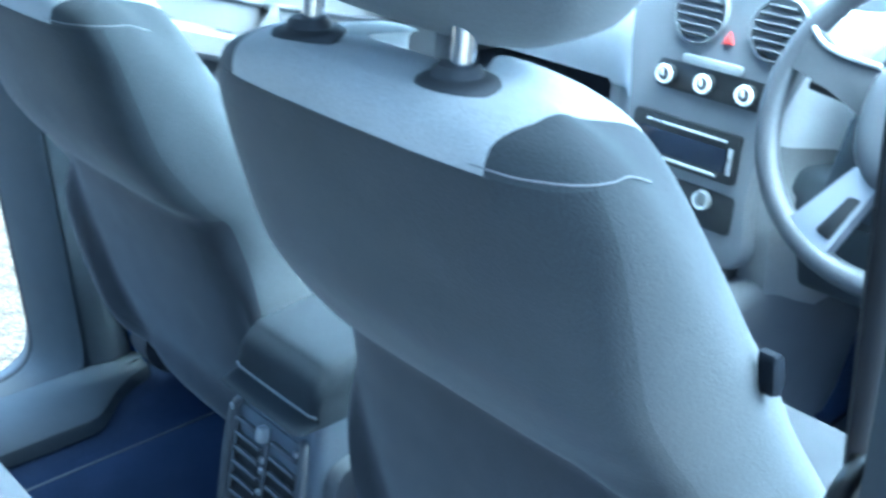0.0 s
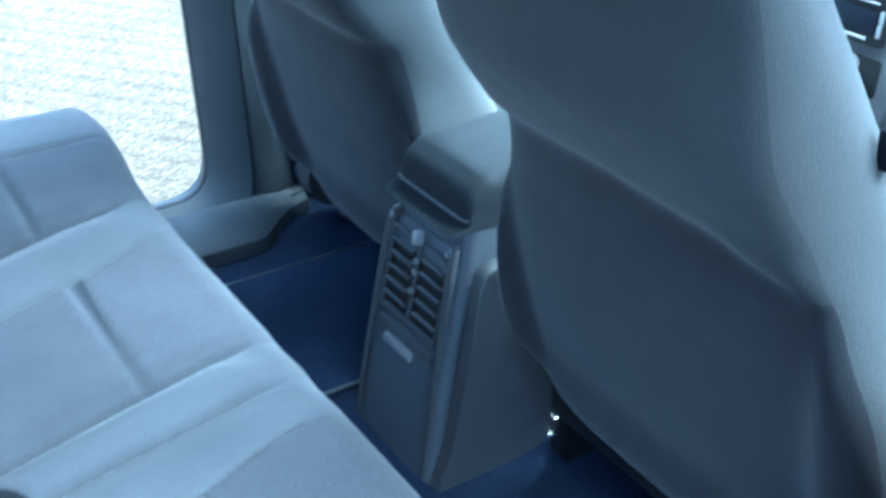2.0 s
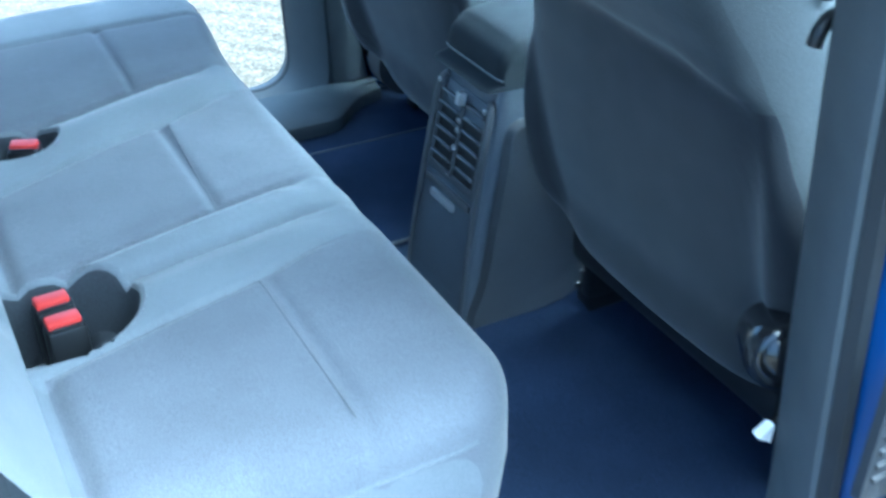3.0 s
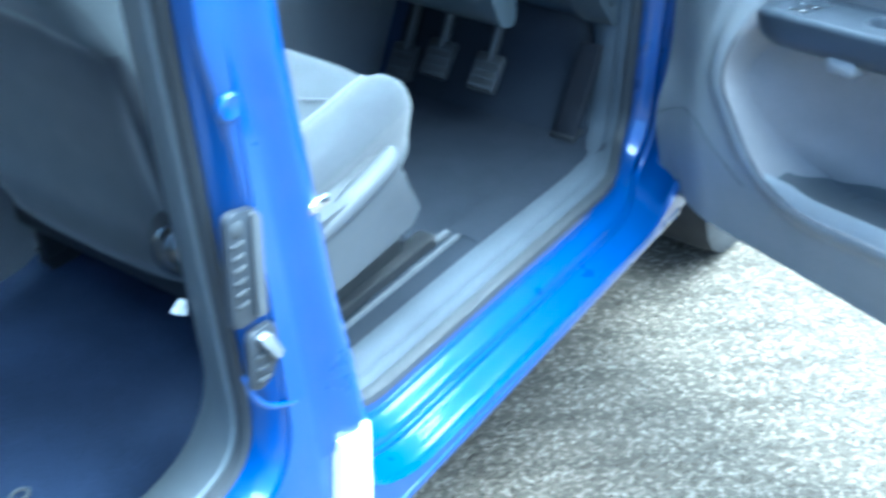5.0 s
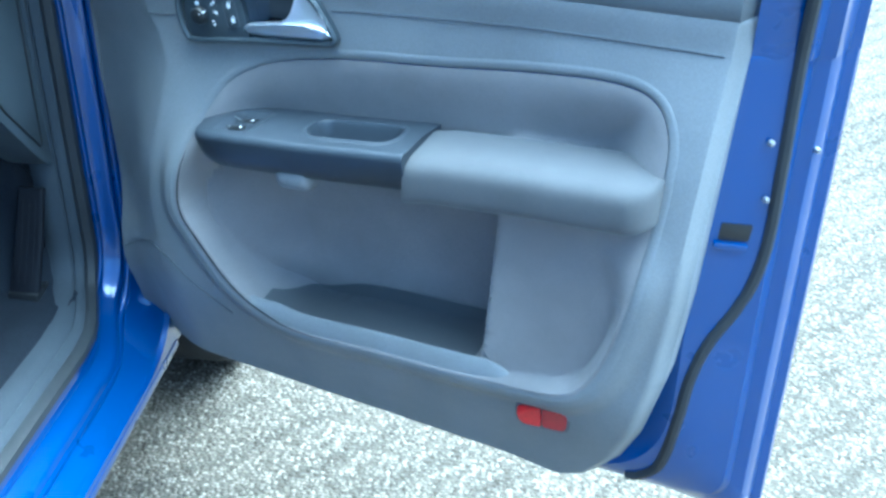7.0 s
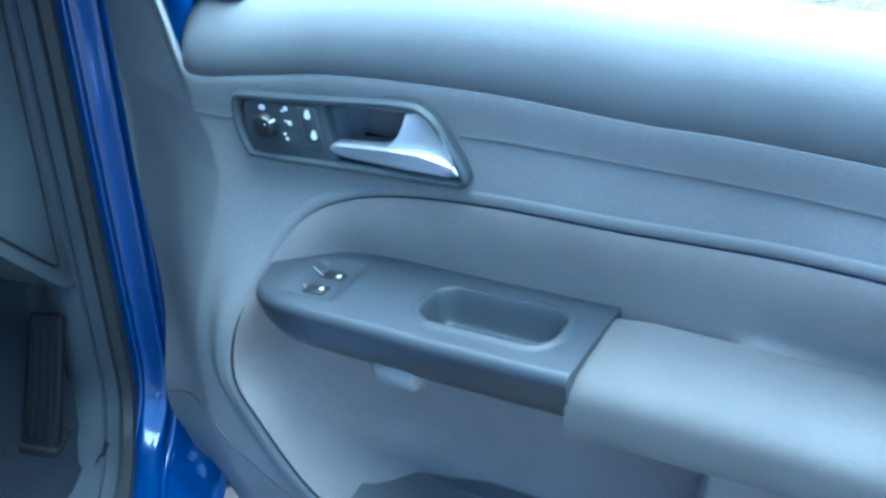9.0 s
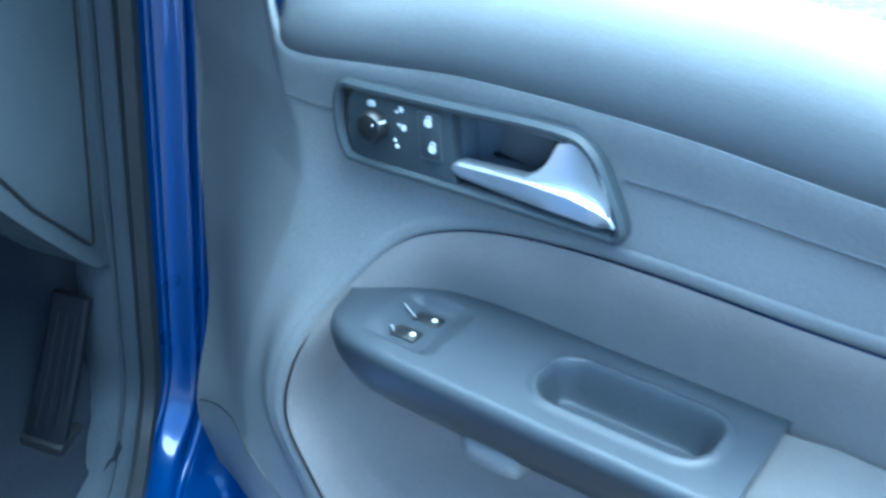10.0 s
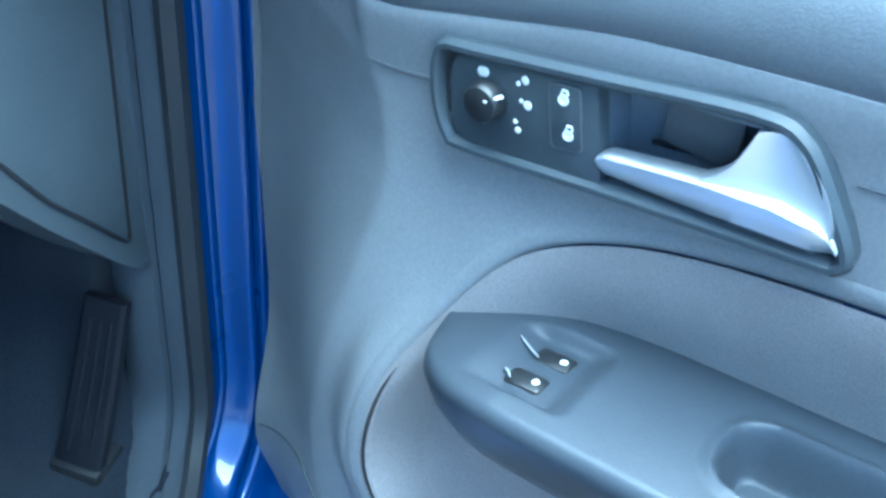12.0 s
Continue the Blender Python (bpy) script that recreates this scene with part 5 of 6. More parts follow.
part("bench_frame", bm, PLASTIC_DARK, bench)


def buckle(at, turn, two):
    """A seat belt buckle with its red button, standing in the well of the bench."""
    b = thing("belt_buckle", at, "black seat belt buckle with red release button", "seat belt buckle", "rear belt buckles", turn=turn)
    for k in range(2 if two else 1):
        bm = bmesh.new()
        box(bm, (0, -0.042 * k, 0.0), (0.042, 0.030, 0.080), 0.006)
        body = part("buckle_body", bm, BLACK, b)
        bm = bmesh.new()
        box(bm, (0, -0.042 * k + 0.004, 0.041), (0.036, 0.020, 0.010), 0.003)
        part("button", bm, RED, body, "red release button")
        bm = bmesh.new()
        box(bm, (0, -0.042 * k - 0.011, 0.0405), (0.030, 0.003, 0.004), 0.001)
        part("slot", bm, BLACK, body)
    return b


buckle((-0.628, -0.170, 0.655), 4, True)
buckle((-0.585, 0.205, 0.658), -22, False)

# ---- centre console ----
console = thing("centre_console", (0, 0, 0.40), "dark centre console with rear air vent", "console")


def C(x, y, z):
    return V(x, y, z - 0.40)


bm = bmesh.new()
rows = []
for z, xr, hw in ((0.40, -0.080, 0.098), (0.46, -0.072, 0.092), (0.54, -0.058, 0.085), (0.60, -0.046, 0.081), (0.68, -0.030, 0.078), (0.74, -0.020, 0.076), (0.772, -0.015, 0.075)):
    rows.append([C(x, y, z) for x, y in round_loop([(xr, -hw, 0.018), (xr, hw, 0.018), (0.62, hw, 0.01), (0.62, -hw, 0.01)], 5)])
skin(bm, rows, close_u=True, cap=True)
part("console_body", bm, CONSOLE, console, "dark grey console body")
bm = bmesh.new()
slab(bm, curve2([(0.0, 0.40), (0.22, 0.40), (0.20, 0.47), (0.12, 0.52), (0.10, 0.62), (0.06, 0.72), (-0.01, 0.73), (-0.025, 0.66), (-0.05, 0.5), (-0.07, 0.42)], 5), lambda a, b, d: C(a, d, b), -0.092, -0.112, 0.006)
part("side_panel", bm, PLASTIC_DARK, console)
bm = bmesh.new()
rows = []
for x, hw, zt in ((0.40, 0.084, 0.66), (0.46, 0.104, 0.685), (0.56, 0.128, 0.70), (0.70, 0.142, 0.72), (0.86, 0.150, 0.73), (1.06, 0.150, 0.73)):
    rows.append([C(x, y, z) for y, z in round_loop([(-hw - 0.012, 0.41, 0.004), (-hw, zt, 0.03), (hw, zt, 0.03), (hw + 0.012, 0.41, 0.004)], 5)])
skin(bm, rows, close_u=True, cap=True)
part("tunnel_trim", bm, PLASTIC_DARK, console, "grey tunnel side trim in the front footwell")
# lid: a padded box with rolled edges over the body
bm = bmesh.new()
rows = []
for y in np.linspace(-0.0765, 0.0765, 25):
    e = 1 - abs(y) / 0.0765
    r = math.sqrt(max(0.0, 1 - (1 - min(1.0, e / 0.24)) ** 2))
    prof = [(-0.0150, 0.770), (-0.0175, 0.780), (-0.0175, 0.797), (-0.012, 0.815), (0.002, 0.829), (0.024, 0.838), (0.12, 0.843), (0.24, 0.842), (0.32, 0.837), (0.34, 0.82), (0.345, 0.79), (0.34, 0.770)]
    rows.append([C(0.16 + (x - 0.16) * (0.97 + 0.03 * r), y, 0.772 + (z - 0.772) * (0.76 + 0.24 * r)) for x, z in curve2(prof, 4)])
skin(bm, rows, close_u=True, cap=True)
lid = part("armrest_lid", bm, LID, console, "padded grey console lid")
for z in (0.785, 0.773):
    bm = bmesh.new()
    tube(bm, [C(-0.0150, -0.0755, z), C(-0.0178, -0.066, z), C(-0.0185, 0, z), C(-0.0178, 0.066, z), C(-0.0150, 0.0755, z)], 0.0016, 6)
    part("lid_line", bm, TRIM, lid)


def RF(y, z, d=0.0):
    """A point on the console's rear face."""
    return C(table([(0.40, -0.080), (0.54, -0.058), (0.68, -0.030), (0.765, -0.016)], z) - d, y, z)


bm = bmesh.new()
slab(bm, round_loop([(-0.066, 0.742, 0.012), (0.066, 0.742, 0.012), (0.074, 0.62, 0.02), (0.080, 0.45, 0.01), (-0.080, 0.45, 0.01), (-0.074, 0.62, 0.02)], 5), RF, -0.002, 0.0022, 0.001)
vent = part("vent_plate", bm, CONSOLE, console, "dark rear plate with the air vent")
for sy in (-1, 1):
    bm = bmesh.new()
    rail = spline([RF(sy * 0.058, 0.748, 0.001), RF(sy * 0.066, 0.738, 0.006), RF(sy * 0.071, 0.70, 0.009), RF(sy * 0.074, 0.62, 0.008), RF(sy * 0.079, 0.52, 0.005), RF(sy * 0.083, 0.43, 0.002)], 6)
    tube(bm, rail, [0.0055 - 0.003 * smooth(10, 30, k) for k in range(len(rail))], 8)
    part("vent_rail", bm, PLASTIC_DARK, vent, "curved grey rail beside the vent")
bm = bmesh.new()
box(bm, RF(0.001, 0.674, 0.0025), (0.003, 0.124, 0.122), 0.0, rot(0, 12, 0))
part("vent_back", bm, BLACK, vent)
for k in range(6):
    z = 0.724 - 0.0185 * k
    for y0, y1 in ((-0.057, -0.008), (0.010, 0.059)):
        bm = bmesh.new()
        box(bm, (RF(0, z, 0.004).x, (y0 + y1) / 2, z - 0.40), (0.014, y1 - y0, 0.0045), 0.0015, rot(0, 30, 0))
        part("slat", bm, PLASTIC_DARK, vent)
for y in (-0.061, 0.002, 0.063):
    bm = bmesh.new()
    tube(bm, [RF(y, 0.735, 0.006), RF(y, 0.68, 0.006), RF(y, 0.615, 0.006)], 0.0032, 8)
    part("mullion", bm, PLASTIC_DARK, vent)
bm = bmesh.new()
box(bm, RF(0.002, 0.733, 0.012), (0.012, 0.012, 0.018), 0.002, rot(0, 10, 0))
part("vent_tab", bm, SILVER, vent, "bright vent adjuster tab")
for y, z in ((0.002, 0.70), (0.002, 0.686), (0.002, 0.66), (-0.058, 0.737), (0.066, 0.737)):
    bm = bmesh.new()
    box(bm, RF(y, z, 0.010), (0.004, 0.006, 0.007), 0.001)
    part("glint_stud", bm, SILVER, vent)
for z, y0, y1, m in ((0.612, -0.062, 0.064, PLASTIC_DARK), (0.572, -0.018, 0.046, SILVER), (0.590, -0.058, 0.066, PLASTIC_DARK)):
    bm = bmesh.new()
    box(bm, (RF(0, z, 0.003).x, (y0 + y1) / 2, z - 0.40), (0.008, y1 - y0, 0.009 if m is PLASTIC else 0.012), 0.002, rot(0, 10, 0))
    part("trim_strip", bm, m, vent)
bm = bmesh.new()
tube(bm, spline([C(0.52, 0.02, 0.70), C(0.50, 0.02, 0.80), C(0.485, 0.02, 0.88)], 5), 0.009, 10)
gl = part("gear_lever", bm, BLACK, console)
bm = bmesh.new()
disc(bm, C(0.483, 0.02, 0.875), (-0.15, 0, 1), [(0.012, 0.0), (0.022, 0.012), (0.024, 0.030), (0.018, 0.046), (0.002, 0.050)], 20)
part("gear_knob", bm, BLACK, gl)

# ---- dashboard ----
dash = thing("dashboard", (0.8, 0, 0.55), "pale grey dashboard with round vents and climate knobs", "dashboard")


def H(x, y, z):
    return V(x - 0.8, y, z - 0.55)


bm = bmesh.new()
rows = []
for y in list(np.linspace(-0.63, 0.20, 40)) + [0.215, 0.23, 0.24] + list(np.linspace(0.25, 0.60, 16)) + [0.61, 0.62, 0.64, 0.70, 0.73]:
    hood = math.exp(-((y + 0.375) / 0.15) ** 4)
    stack = smooth(0.19, 0.13, abs(y))
    shelf = smooth(0.215, 0.245, y) * smooth(0.64, 0.61, y)
    side = smooth(0.74, 0.68, abs(y))
    end = smooth(-0.56, -0.63, y)
    foot = 0.17 * smooth(-0.14, -0.19, y)
    prof = [(1.14, 0.60 + foot * 1.2), (1.14, 1.00), (1.08, 1.035), (0.96, 1.075 + 0.02 * hood), (0.84, 1.105 + 0.05 * hood), (0.785 - 0.03 * stack, 1.105 + 0.055 * hood - 0.01 * shelf), (0.755 - 0.02 * stack, 1.075 + 0.05 * hood),
            (0.75 - 0.012 * stack, 1.02 + 0.03 * hood), (0.765 - 0.03 * stack + 0.05 * hood, 0.965), (0.775 - 0.04 * stack + 0.05 * hood, 0.940), (0.785 - 0.05 * stack + 0.16 * shelf, 0.930),
            (0.785 - 0.055 * stack + 0.18 * shelf, 0.875), (0.765 - 0.04 * stack, 0.862), (0.755 - 0.035 * stack + foot * 0.2, 0.80 + 0.2 * foot), (0.77 - 0.04 * stack + foot * 0.3, 0.70 + 0.7 * foot), (0.85 + foot * 0.3, 0.61 + foot)]
    rows.append([H(0.9 + (x - 0.9) * (0.9 + 0.1 * side) * (1 - 0.62 * end), y, z) for x, z in prof])
skin(bm, rows, close_u=True, cap=True, mats=lambda i, j: 1 if 10 <= j <= 15 or j == 0 or i < 4 else 0)
bm.faces.ensure_lookup_table()
for f in bm.faces[-2:]:
    f.material_index = 1
for f in bm.faces:
    c = f.calc_center_median() - H(0, 0, 0)
    if c.y < -0.56 and c.z < 0.93:
        f.material_index = 2
part("dash_body", bm, [DASH, PLASTIC, PILLAR], dash, "pale grey dashboard moulding")
bm = bmesh.new()
skin(bm, [[H(0.948 + dx, y, z) for z in (0.928, 0.90, 0.878)] for dx, y in ((0, 0.25), (0, 0.60))])
part("shelf_back", bm, PLASTIC, dash, "dark open shelf")
bm = bmesh.new()
box(bm, H(0.86, 0.43, 0.884), (0.19, 0.35, 0.004))
part("shelf_floor", bm, CONSOLE, dash)


def S(y, z, d=0.0):
    """A point on the face of the centre stack, which leans back at its top."""
    return H(table([(0.75, 0.700), (0.95, 0.712), (1.03, 0.722), (1.12, 0.745)], z) - d, y, z)


bm = bmesh.new()
STACK = curve2([(-0.10, 0.74), (0.10, 0.74), (0.118, 0.85), (0.122, 0.95), (0.135, 1.03), (0.14, 1.09), (0.10, 1.13), (0.02, 1.14), (-0.08, 1.14), (-0.15, 1.13), (-0.165, 1.08), (-0.14, 1.02), (-0.118, 0.95), (-0.112, 0.85)], 5)
rows = [[S(y, z, d) for y, z in inset(STACK, o)] for o, d in ((-0.004, -0.05), (0.0, -0.004), (0.006, 0.002), (0.02, 0.003))]
skin(bm, rows, close_u=True, cap=True)
stack = part("centre_fascia", bm, FASCIA, dash, "grey centre stack")
for y in (0.022, -0.103):
    c = S(y, 1.087, 0.006)
    ax = (-0.96, 0, 0.28)
    bm = bmesh.new()
    disc(bm, c, ax, [(0.040, -0.012), (0.040, 0.003), (0.041, 0.005), (0.043, 0.005), (0.045, 0.002), (0.046, -0.02)], 40)
    rv = part("round_vent", bm, FASCIA, stack, "round silver-rimmed air vent")
    bm = bmesh.new()
    disc(bm, c, ax, [(0.001, -0.008), (0.030, -0.008), (0.037, -0.006), (0.037, -0.02)], 32)
    part("vent_back", bm, BLACK, rv)
    for k in range(6):
        z = -0.028 + 0.0112 * k
        hw = math.sqrt(max(0.0004, 0.035 ** 2 - z * z))
        bm = bmesh.new()
        box(bm, c + V(-0.004 + z * 0.28, 0, z), (0.014, 2 * hw, 0.003), 0.001, rot(0, 30, 0))
        part("slat", bm, PLASTIC_DARK, rv)
bm = bmesh.new()
slab(bm, [(-0.023, 1.053), (-0.032, 1.071), (-0.041, 1.055)], S, 0.0, 0.009, 0.002)
part("hazard_button", bm, RED, stack, "red triangular hazard button")
bm = bmesh.new()
slab(bm, round_loop([(-0.108, 1.016, 0.010), (-0.108, 0.976, 0.010), (0.074, 0.976, 0.010), (0.074, 1.016, 0.010)], 4), S, 0.0, 0.006, 0.002)
climate = part("climate_panel", bm, BLACK, stack, "dark climate control panel")
bm = bmesh.new()
slab(bm, round_loop([(-0.066, 1.030, 0.004), (-0.066, 1.018, 0.004), (0.032, 1.018, 0.004), (0.032, 1.030, 0.004)], 4), S, 0.003, 0.010, 0.002)
part("button_strip", bm, TRIM, climate)
for y in (0.050, -0.016, -0.084):
    c = S(y, 0.996, 0.004)
    bm = bmesh.new()
    disc(bm, c, (-0.98, 0, 0.15), [(0.0005, 0.017), (0.0120, 0.017), (0.0136, 0.015), (0.0140, 0.0)], 32)
    kn = part("climate_knob", bm, BLACK, climate, "silver ringed climate knob")
    bm = bmesh.new()
    disc(bm, c, (-0.98, 0, 0.15), [(0.0092, 0.0165), (0.0096, 0.0188), (0.0115, 0.0196), (0.0136, 0.0188), (0.0142, 0.0165)], 32)
    part("knob_ring", bm, WHITE, kn, "bright ring")
    bm = bmesh.new()
    disc(bm, c, (-0.98, 0, 0.15), [(0.0005, 0.0190), (0.0070, 0.0188), (0.0088, 0.0180), (0.0091, 0.0)], 28)
    cap = part("knob_cap", bm, SEAT_PLASTIC, kn)
    bm = bmesh.new()
    box(bm, c + V(-0.021, 0, 0.006), (0.003, 0.003, 0.010), 0.0008)
    part("pointer", bm, WHITE, kn)
bm = bmesh.new()
slab(bm, round_loop([(-0.086, 0.937, 0.006), (-0.086, 0.866, 0.006), (0.099, 0.866, 0.006), (0.099, 0.937, 0.006)], 4), S, 0.0, 0.009, 0.003)
radio = part("radio", bm, BLACK, stack, "black car radio with dark display")
bm = bmesh.new()
slab(bm, round_loop([(-0.068, 0.915, 0.003), (-0.068, 0.880, 0.003), (0.084, 0.880, 0.003), (0.084, 0.915, 0.003)], 3), S, 0.008, 0.0105, 0.001)
part("display", bm, SCREEN, radio)
for y0, y1, z0, z1 in ((-0.066, 0.074, 0.925, 0.928), (-0.078, -0.072, 0.880, 0.918), (-0.056, 0.084, 0.872, 0.876)):
    bm = bmesh.new()
    slab(bm, [(y0, z0), (y1, z0), (y1, z1), (y0, z1)], S, 0.008, 0.012, 0.0008)
    part("radio_trim", bm, SILVER, radio)
bm = bmesh.new()
slab(bm, round_loop([(-0.09, 0.848, 0.008), (-0.09, 0.79, 0.008), (0.09, 0.79, 0.008), (0.09, 0.848, 0.008)], 4), S, 0.0, 0.005, 0.002)
part("lower_panel", bm, BLACK, stack)
bm = bmesh.new()
disc(bm, S(-0.040, 0.832, 0.006), (-1, 0, 0.1), [(0.010, 0.0), (0.010, 0.008), (0.0135, 0.009), (0.0145, 0.0)], 24)
part("lighter_socket", bm, SILVER, stack, "silver ringed lighter socket")
# instrument hood and dash end by the driver's door
bm = bmesh.new()
rows = []
for k in range(13):
    a = math.pi * k / 12
    rows.append([H(x, -0.375 - (0.150 - 0.02 * i) * math.cos(a), 1.01 + (0.150 - 0.012 * i) * math.sin(a)) for i, x in enumerate((0.715, 0.70, 0.71, 0.80))])
skin(bm, rows)
part("instrument_hood", bm, PLASTIC, dash)
bm = bmesh.new()
disc(bm, H(0.79, -0.375, 1.03), (-1, 0, 0.2), [(0.001, 0.0), (0.10, 0.002), (0.125, 0.006), (0.125, -0.02)], 32)
part("dial_plate", bm, SCREEN, dash)
bm = bmesh.new()
rows = []
for y in np.linspace(-0.555, -0.085, 14):
    rows.append([H(x, y, z) for x, z in curve2([(0.76, 0.905), (0.745, 0.87), (0.748, 0.82), (0.765, 0.77), (0.785, 0.73), (0.805, 0.705), (0.84, 0.695), (0.85, 0.72), (0.83, 0.80), (0.81, 0.90)], 3)])
skin(bm, rows, close_u=True, cap=True)
part("knee_panel", bm, SWITCH, dash, "grey knee panel under the steering wheel")
bm = bmesh.new()
CAP = curve2([(0.845, 1.06), (0.822, 1.0), (0.800, 0.945), (0.812, 0.896), (0.858, 0.836), (0.93, 0.752), (1.012, 0.668), (1.05, 0.68), (1.06, 0.9), (1.05, 1.06), (0.95, 1.08)], 6)
slab(bm, CAP, lambda a, b, d: H(a, d, b), -0.60, -0.672, 0.010, 3)
end_cap = part("end_cap", bm, PILLAR, dash, "grey dash end panel")
bm = bmesh.new()
tube(bm, [H(a, -0.673, b) for a, b in round_loop([(0.842, 1.07, 0.01), (0.812, 0.935, 0.03), (0.905, 0.806, 0.2), (0.998, 0.704, 0.006), (0.998, 1.07, 0.01)], 8)], 0.0018, 6, closed=True)
part("joint", bm, BLACK, end_cap)
bm = bmesh.new()
box(bm, H(0.76, 0.0, 0.655), (0.12, 0.19, 0.19), 0.014)
tray = part("storage_tray", bm, BLACK, dash, "black storage tray under the centre stack")
for z in (0.742, 0.585):
    bm = bmesh.new()
    box(bm, H(0.698, 0.0, z), (0.006, 0.16, 0.006), 0.002)
    part("tray_edge", bm, SILVER, tray)

# ---- steering wheel ----
wheel_at = Vector((0.604, -0.374, 1.052))
lean = rot(0, 24, 0)
steer = thing("steering_wheel", tuple(wheel_at), "dark three-spoke steering wheel with silver trim", "steering wheel")


def W(y, z, d=0.0):
    """A point in the wheel's plane; d towards the driver."""
    return lean @ V(-d, y, z)


bm = bmesh.new()
tube(bm, [W(0.186 * math.cos(a), 0.186 * math.sin(a), 0.0) for a in np.linspace(0, 2 * math.pi, 64, endpoint=False)], 0.0155, 14, closed=True)
part("rim", bm, WHEEL, steer, "grey leather steering wheel rim")
bm = bmesh.new()
rows = []
for o, d in ((0.0, -0.05), (0.0, 0.005), (0.012, 0.022), (0.03, 0.028)):
    rows.append([W(y, z, d) for y, z in inset(curve2([(-0.075, 0.03), (-0.05, 0.062), (0, 0.072), (0.05, 0.062), (0.075, 0.03), (0.068, -0.04), (0.03, -0.085), (-0.03, -0.085), (-0.068, -0.04)], 5), o)])
skin(bm, rows, close_u=True, cap=True)
hub = part("airbag_hub", bm, PLASTIC_DARK, steer, "dark steering wheel hub")
bm = bmesh.new()
disc(bm, W(0, 0, 0.029), W(0, 0, 1), [(0.020, 0.002), (0.024, 0.004), (0.027, 0.002), (0.027, -0.003)], 28)
part("badge", bm, SILVER, hub, "round silver badge")
for sy in (-1, 1):
    bm = bmesh.new()
    slab(bm, round_loop([(sy * 0.055, 0.044, 0.006), (sy * 0.12, 0.056, 0.03), (sy * 0.178, 0.092, 0.004), (sy * 0.184, 0.030, 0.004), (sy * 0.12, 0.012, 0.03), (sy * 0.06, -0.012, 0.006)], 4), W, -0.012, 0.012, 0.004)
    spoke = part("spoke", bm, SEAT_PLASTIC, steer, "dark upper spoke with a silver edge")
    bm = bmesh.new()
    tube(bm, spline([W(sy * 0.066, 0.050, 0.013), W(sy * 0.12, 0.055, 0.014), W(sy * 0.150, 0.066, 0.013), W(sy * 0.172, 0.088, 0.010)], 5), 0.0035, 8)
    part("spoke_edge", bm, SATIN, spoke, "bright silver spoke edge")
    bm = bmesh.new()
    slab(bm, round_loop([(sy * 0.016, -0.072, 0.004), (sy * 0.052, -0.062, 0.006), (sy * 0.108, -0.146, 0.004), (sy * 0.052, -0.176, 0.004)], 4), W, -0.010, 0.012, 0.004)
    leg = part("spoke", bm, SATIN_DULL, steer, "silver lower spoke")
    bm = bmesh.new()
    slab(bm, round_loop([(sy * 0.031, -0.098, 0.003), (sy * 0.046, -0.098, 0.003), (sy * 0.070, -0.146, 0.003), (sy * 0.050, -0.153, 0.003)], 4), W, 0.008, 0.0135, 0.001)
    part("spoke_slot", bm, BLACK, leg)
bm = bmesh.new()
box(bm, lean @ V(0.115, 0.0, -0.055), (0.13, 0.24, 0.15), 0.03, lean)
part("column_shroud", bm, SWITCH, steer, "dark shroud round the steering column")
bm = bmesh.new()
tube(bm, [lean @ V(0.02, 0, 0), lean @ V(0.16, 0, 0)], 0.038, 18)
part("column", bm, PLASTIC_DARK, steer)
for sy in (-1, 1):
    bm = bmesh.new()
    tube(bm, [lean @ V(0.06, sy * 0.03, 0.0), lean @ V(0.05, sy * 0.10, 0.015), lean @ V(0.045, sy * 0.17, 0.02)], [0.009, 0.010, 0.007], 10)
    part("stalk", bm, BLACK, steer)

# pedals in the dark footwell
for y, x, h in ((-0.47, 0.93, 0.60), (-0.36, 0.93, 0.60), (-0.26, 0.95, 0.56)):
    p = thing("pedal", (x, y, h), "black pedal on its lever in the footwell", "pedal", "foot pedals")
    bm = bmesh.new()
    box(bm, (-0.03, 0, -0.04), (0.016, 0.062, 0.075), 0.006, rot(0, 35, 0))
    pad = part("pedal_pad", bm, BLACK, p)
    bm = bmesh.new()
    tube(bm, [(-0.02, 0, -0.03), (0.03, 0, 0.08), (0.06, 0, 0.22), (0.14, 0, 0.26)], 0.010, 8)
    part("pedal_lever", bm, BLACK, p)
    for k in range(4):
        bm = bmesh.new()
        box(bm, V(-0.038, 0, -0.04) + rot(0, 35, 0) @ V(0, 0, -0.024 + 0.016 * k), (0.006, 0.054, 0.005), 0.001, rot(0, 35, 0))
        part("tread", bm, RUBBER, pad)

# organ-type accelerator pedal standing on the floor
acc = thing("pedal", (0.955, -0.618, 0.438), "black ribbed accelerator pedal standing on the floor", "pedal", "foot pedals")


def acc_at(t, y, up):
    return V(0.052 * t - 0.95 * up, y * (1 - 0.15 * t) - 0.018 * t, 0.012 + 0.175 * t - 0.008 * math.sin(math.pi * t) + 0.3 * up)


bm = bmesh.new()
skin(bm, [[acc_at(k / 10, y, up) for y, up in ((-0.025, -0.005), (-0.025, 0.004), (-0.021, 0.007), (0.021, 0.007), (0.025, 0.004), (0.025, -0.005))] for k in range(11)], close_u=True, cap=True)
pad = part("pedal_pad", bm, PEDAL, acc)
for k in range(3):
    bm = bmesh.new()
    tube(bm, [acc_at(t, -0.012 + 0.012 * k, 0.0072) for t in (0.1, 0.25, 0.4, 0.6, 0.75, 0.9)], 0.0016, 6)
    part("tread", bm, PEDAL, pad)
bm = bmesh.new()
box(bm, (0.012, 0, 0.006), (0.050, 0.054, 0.020), 0.005)
part("pedal_base", bm, BLACK, acc)

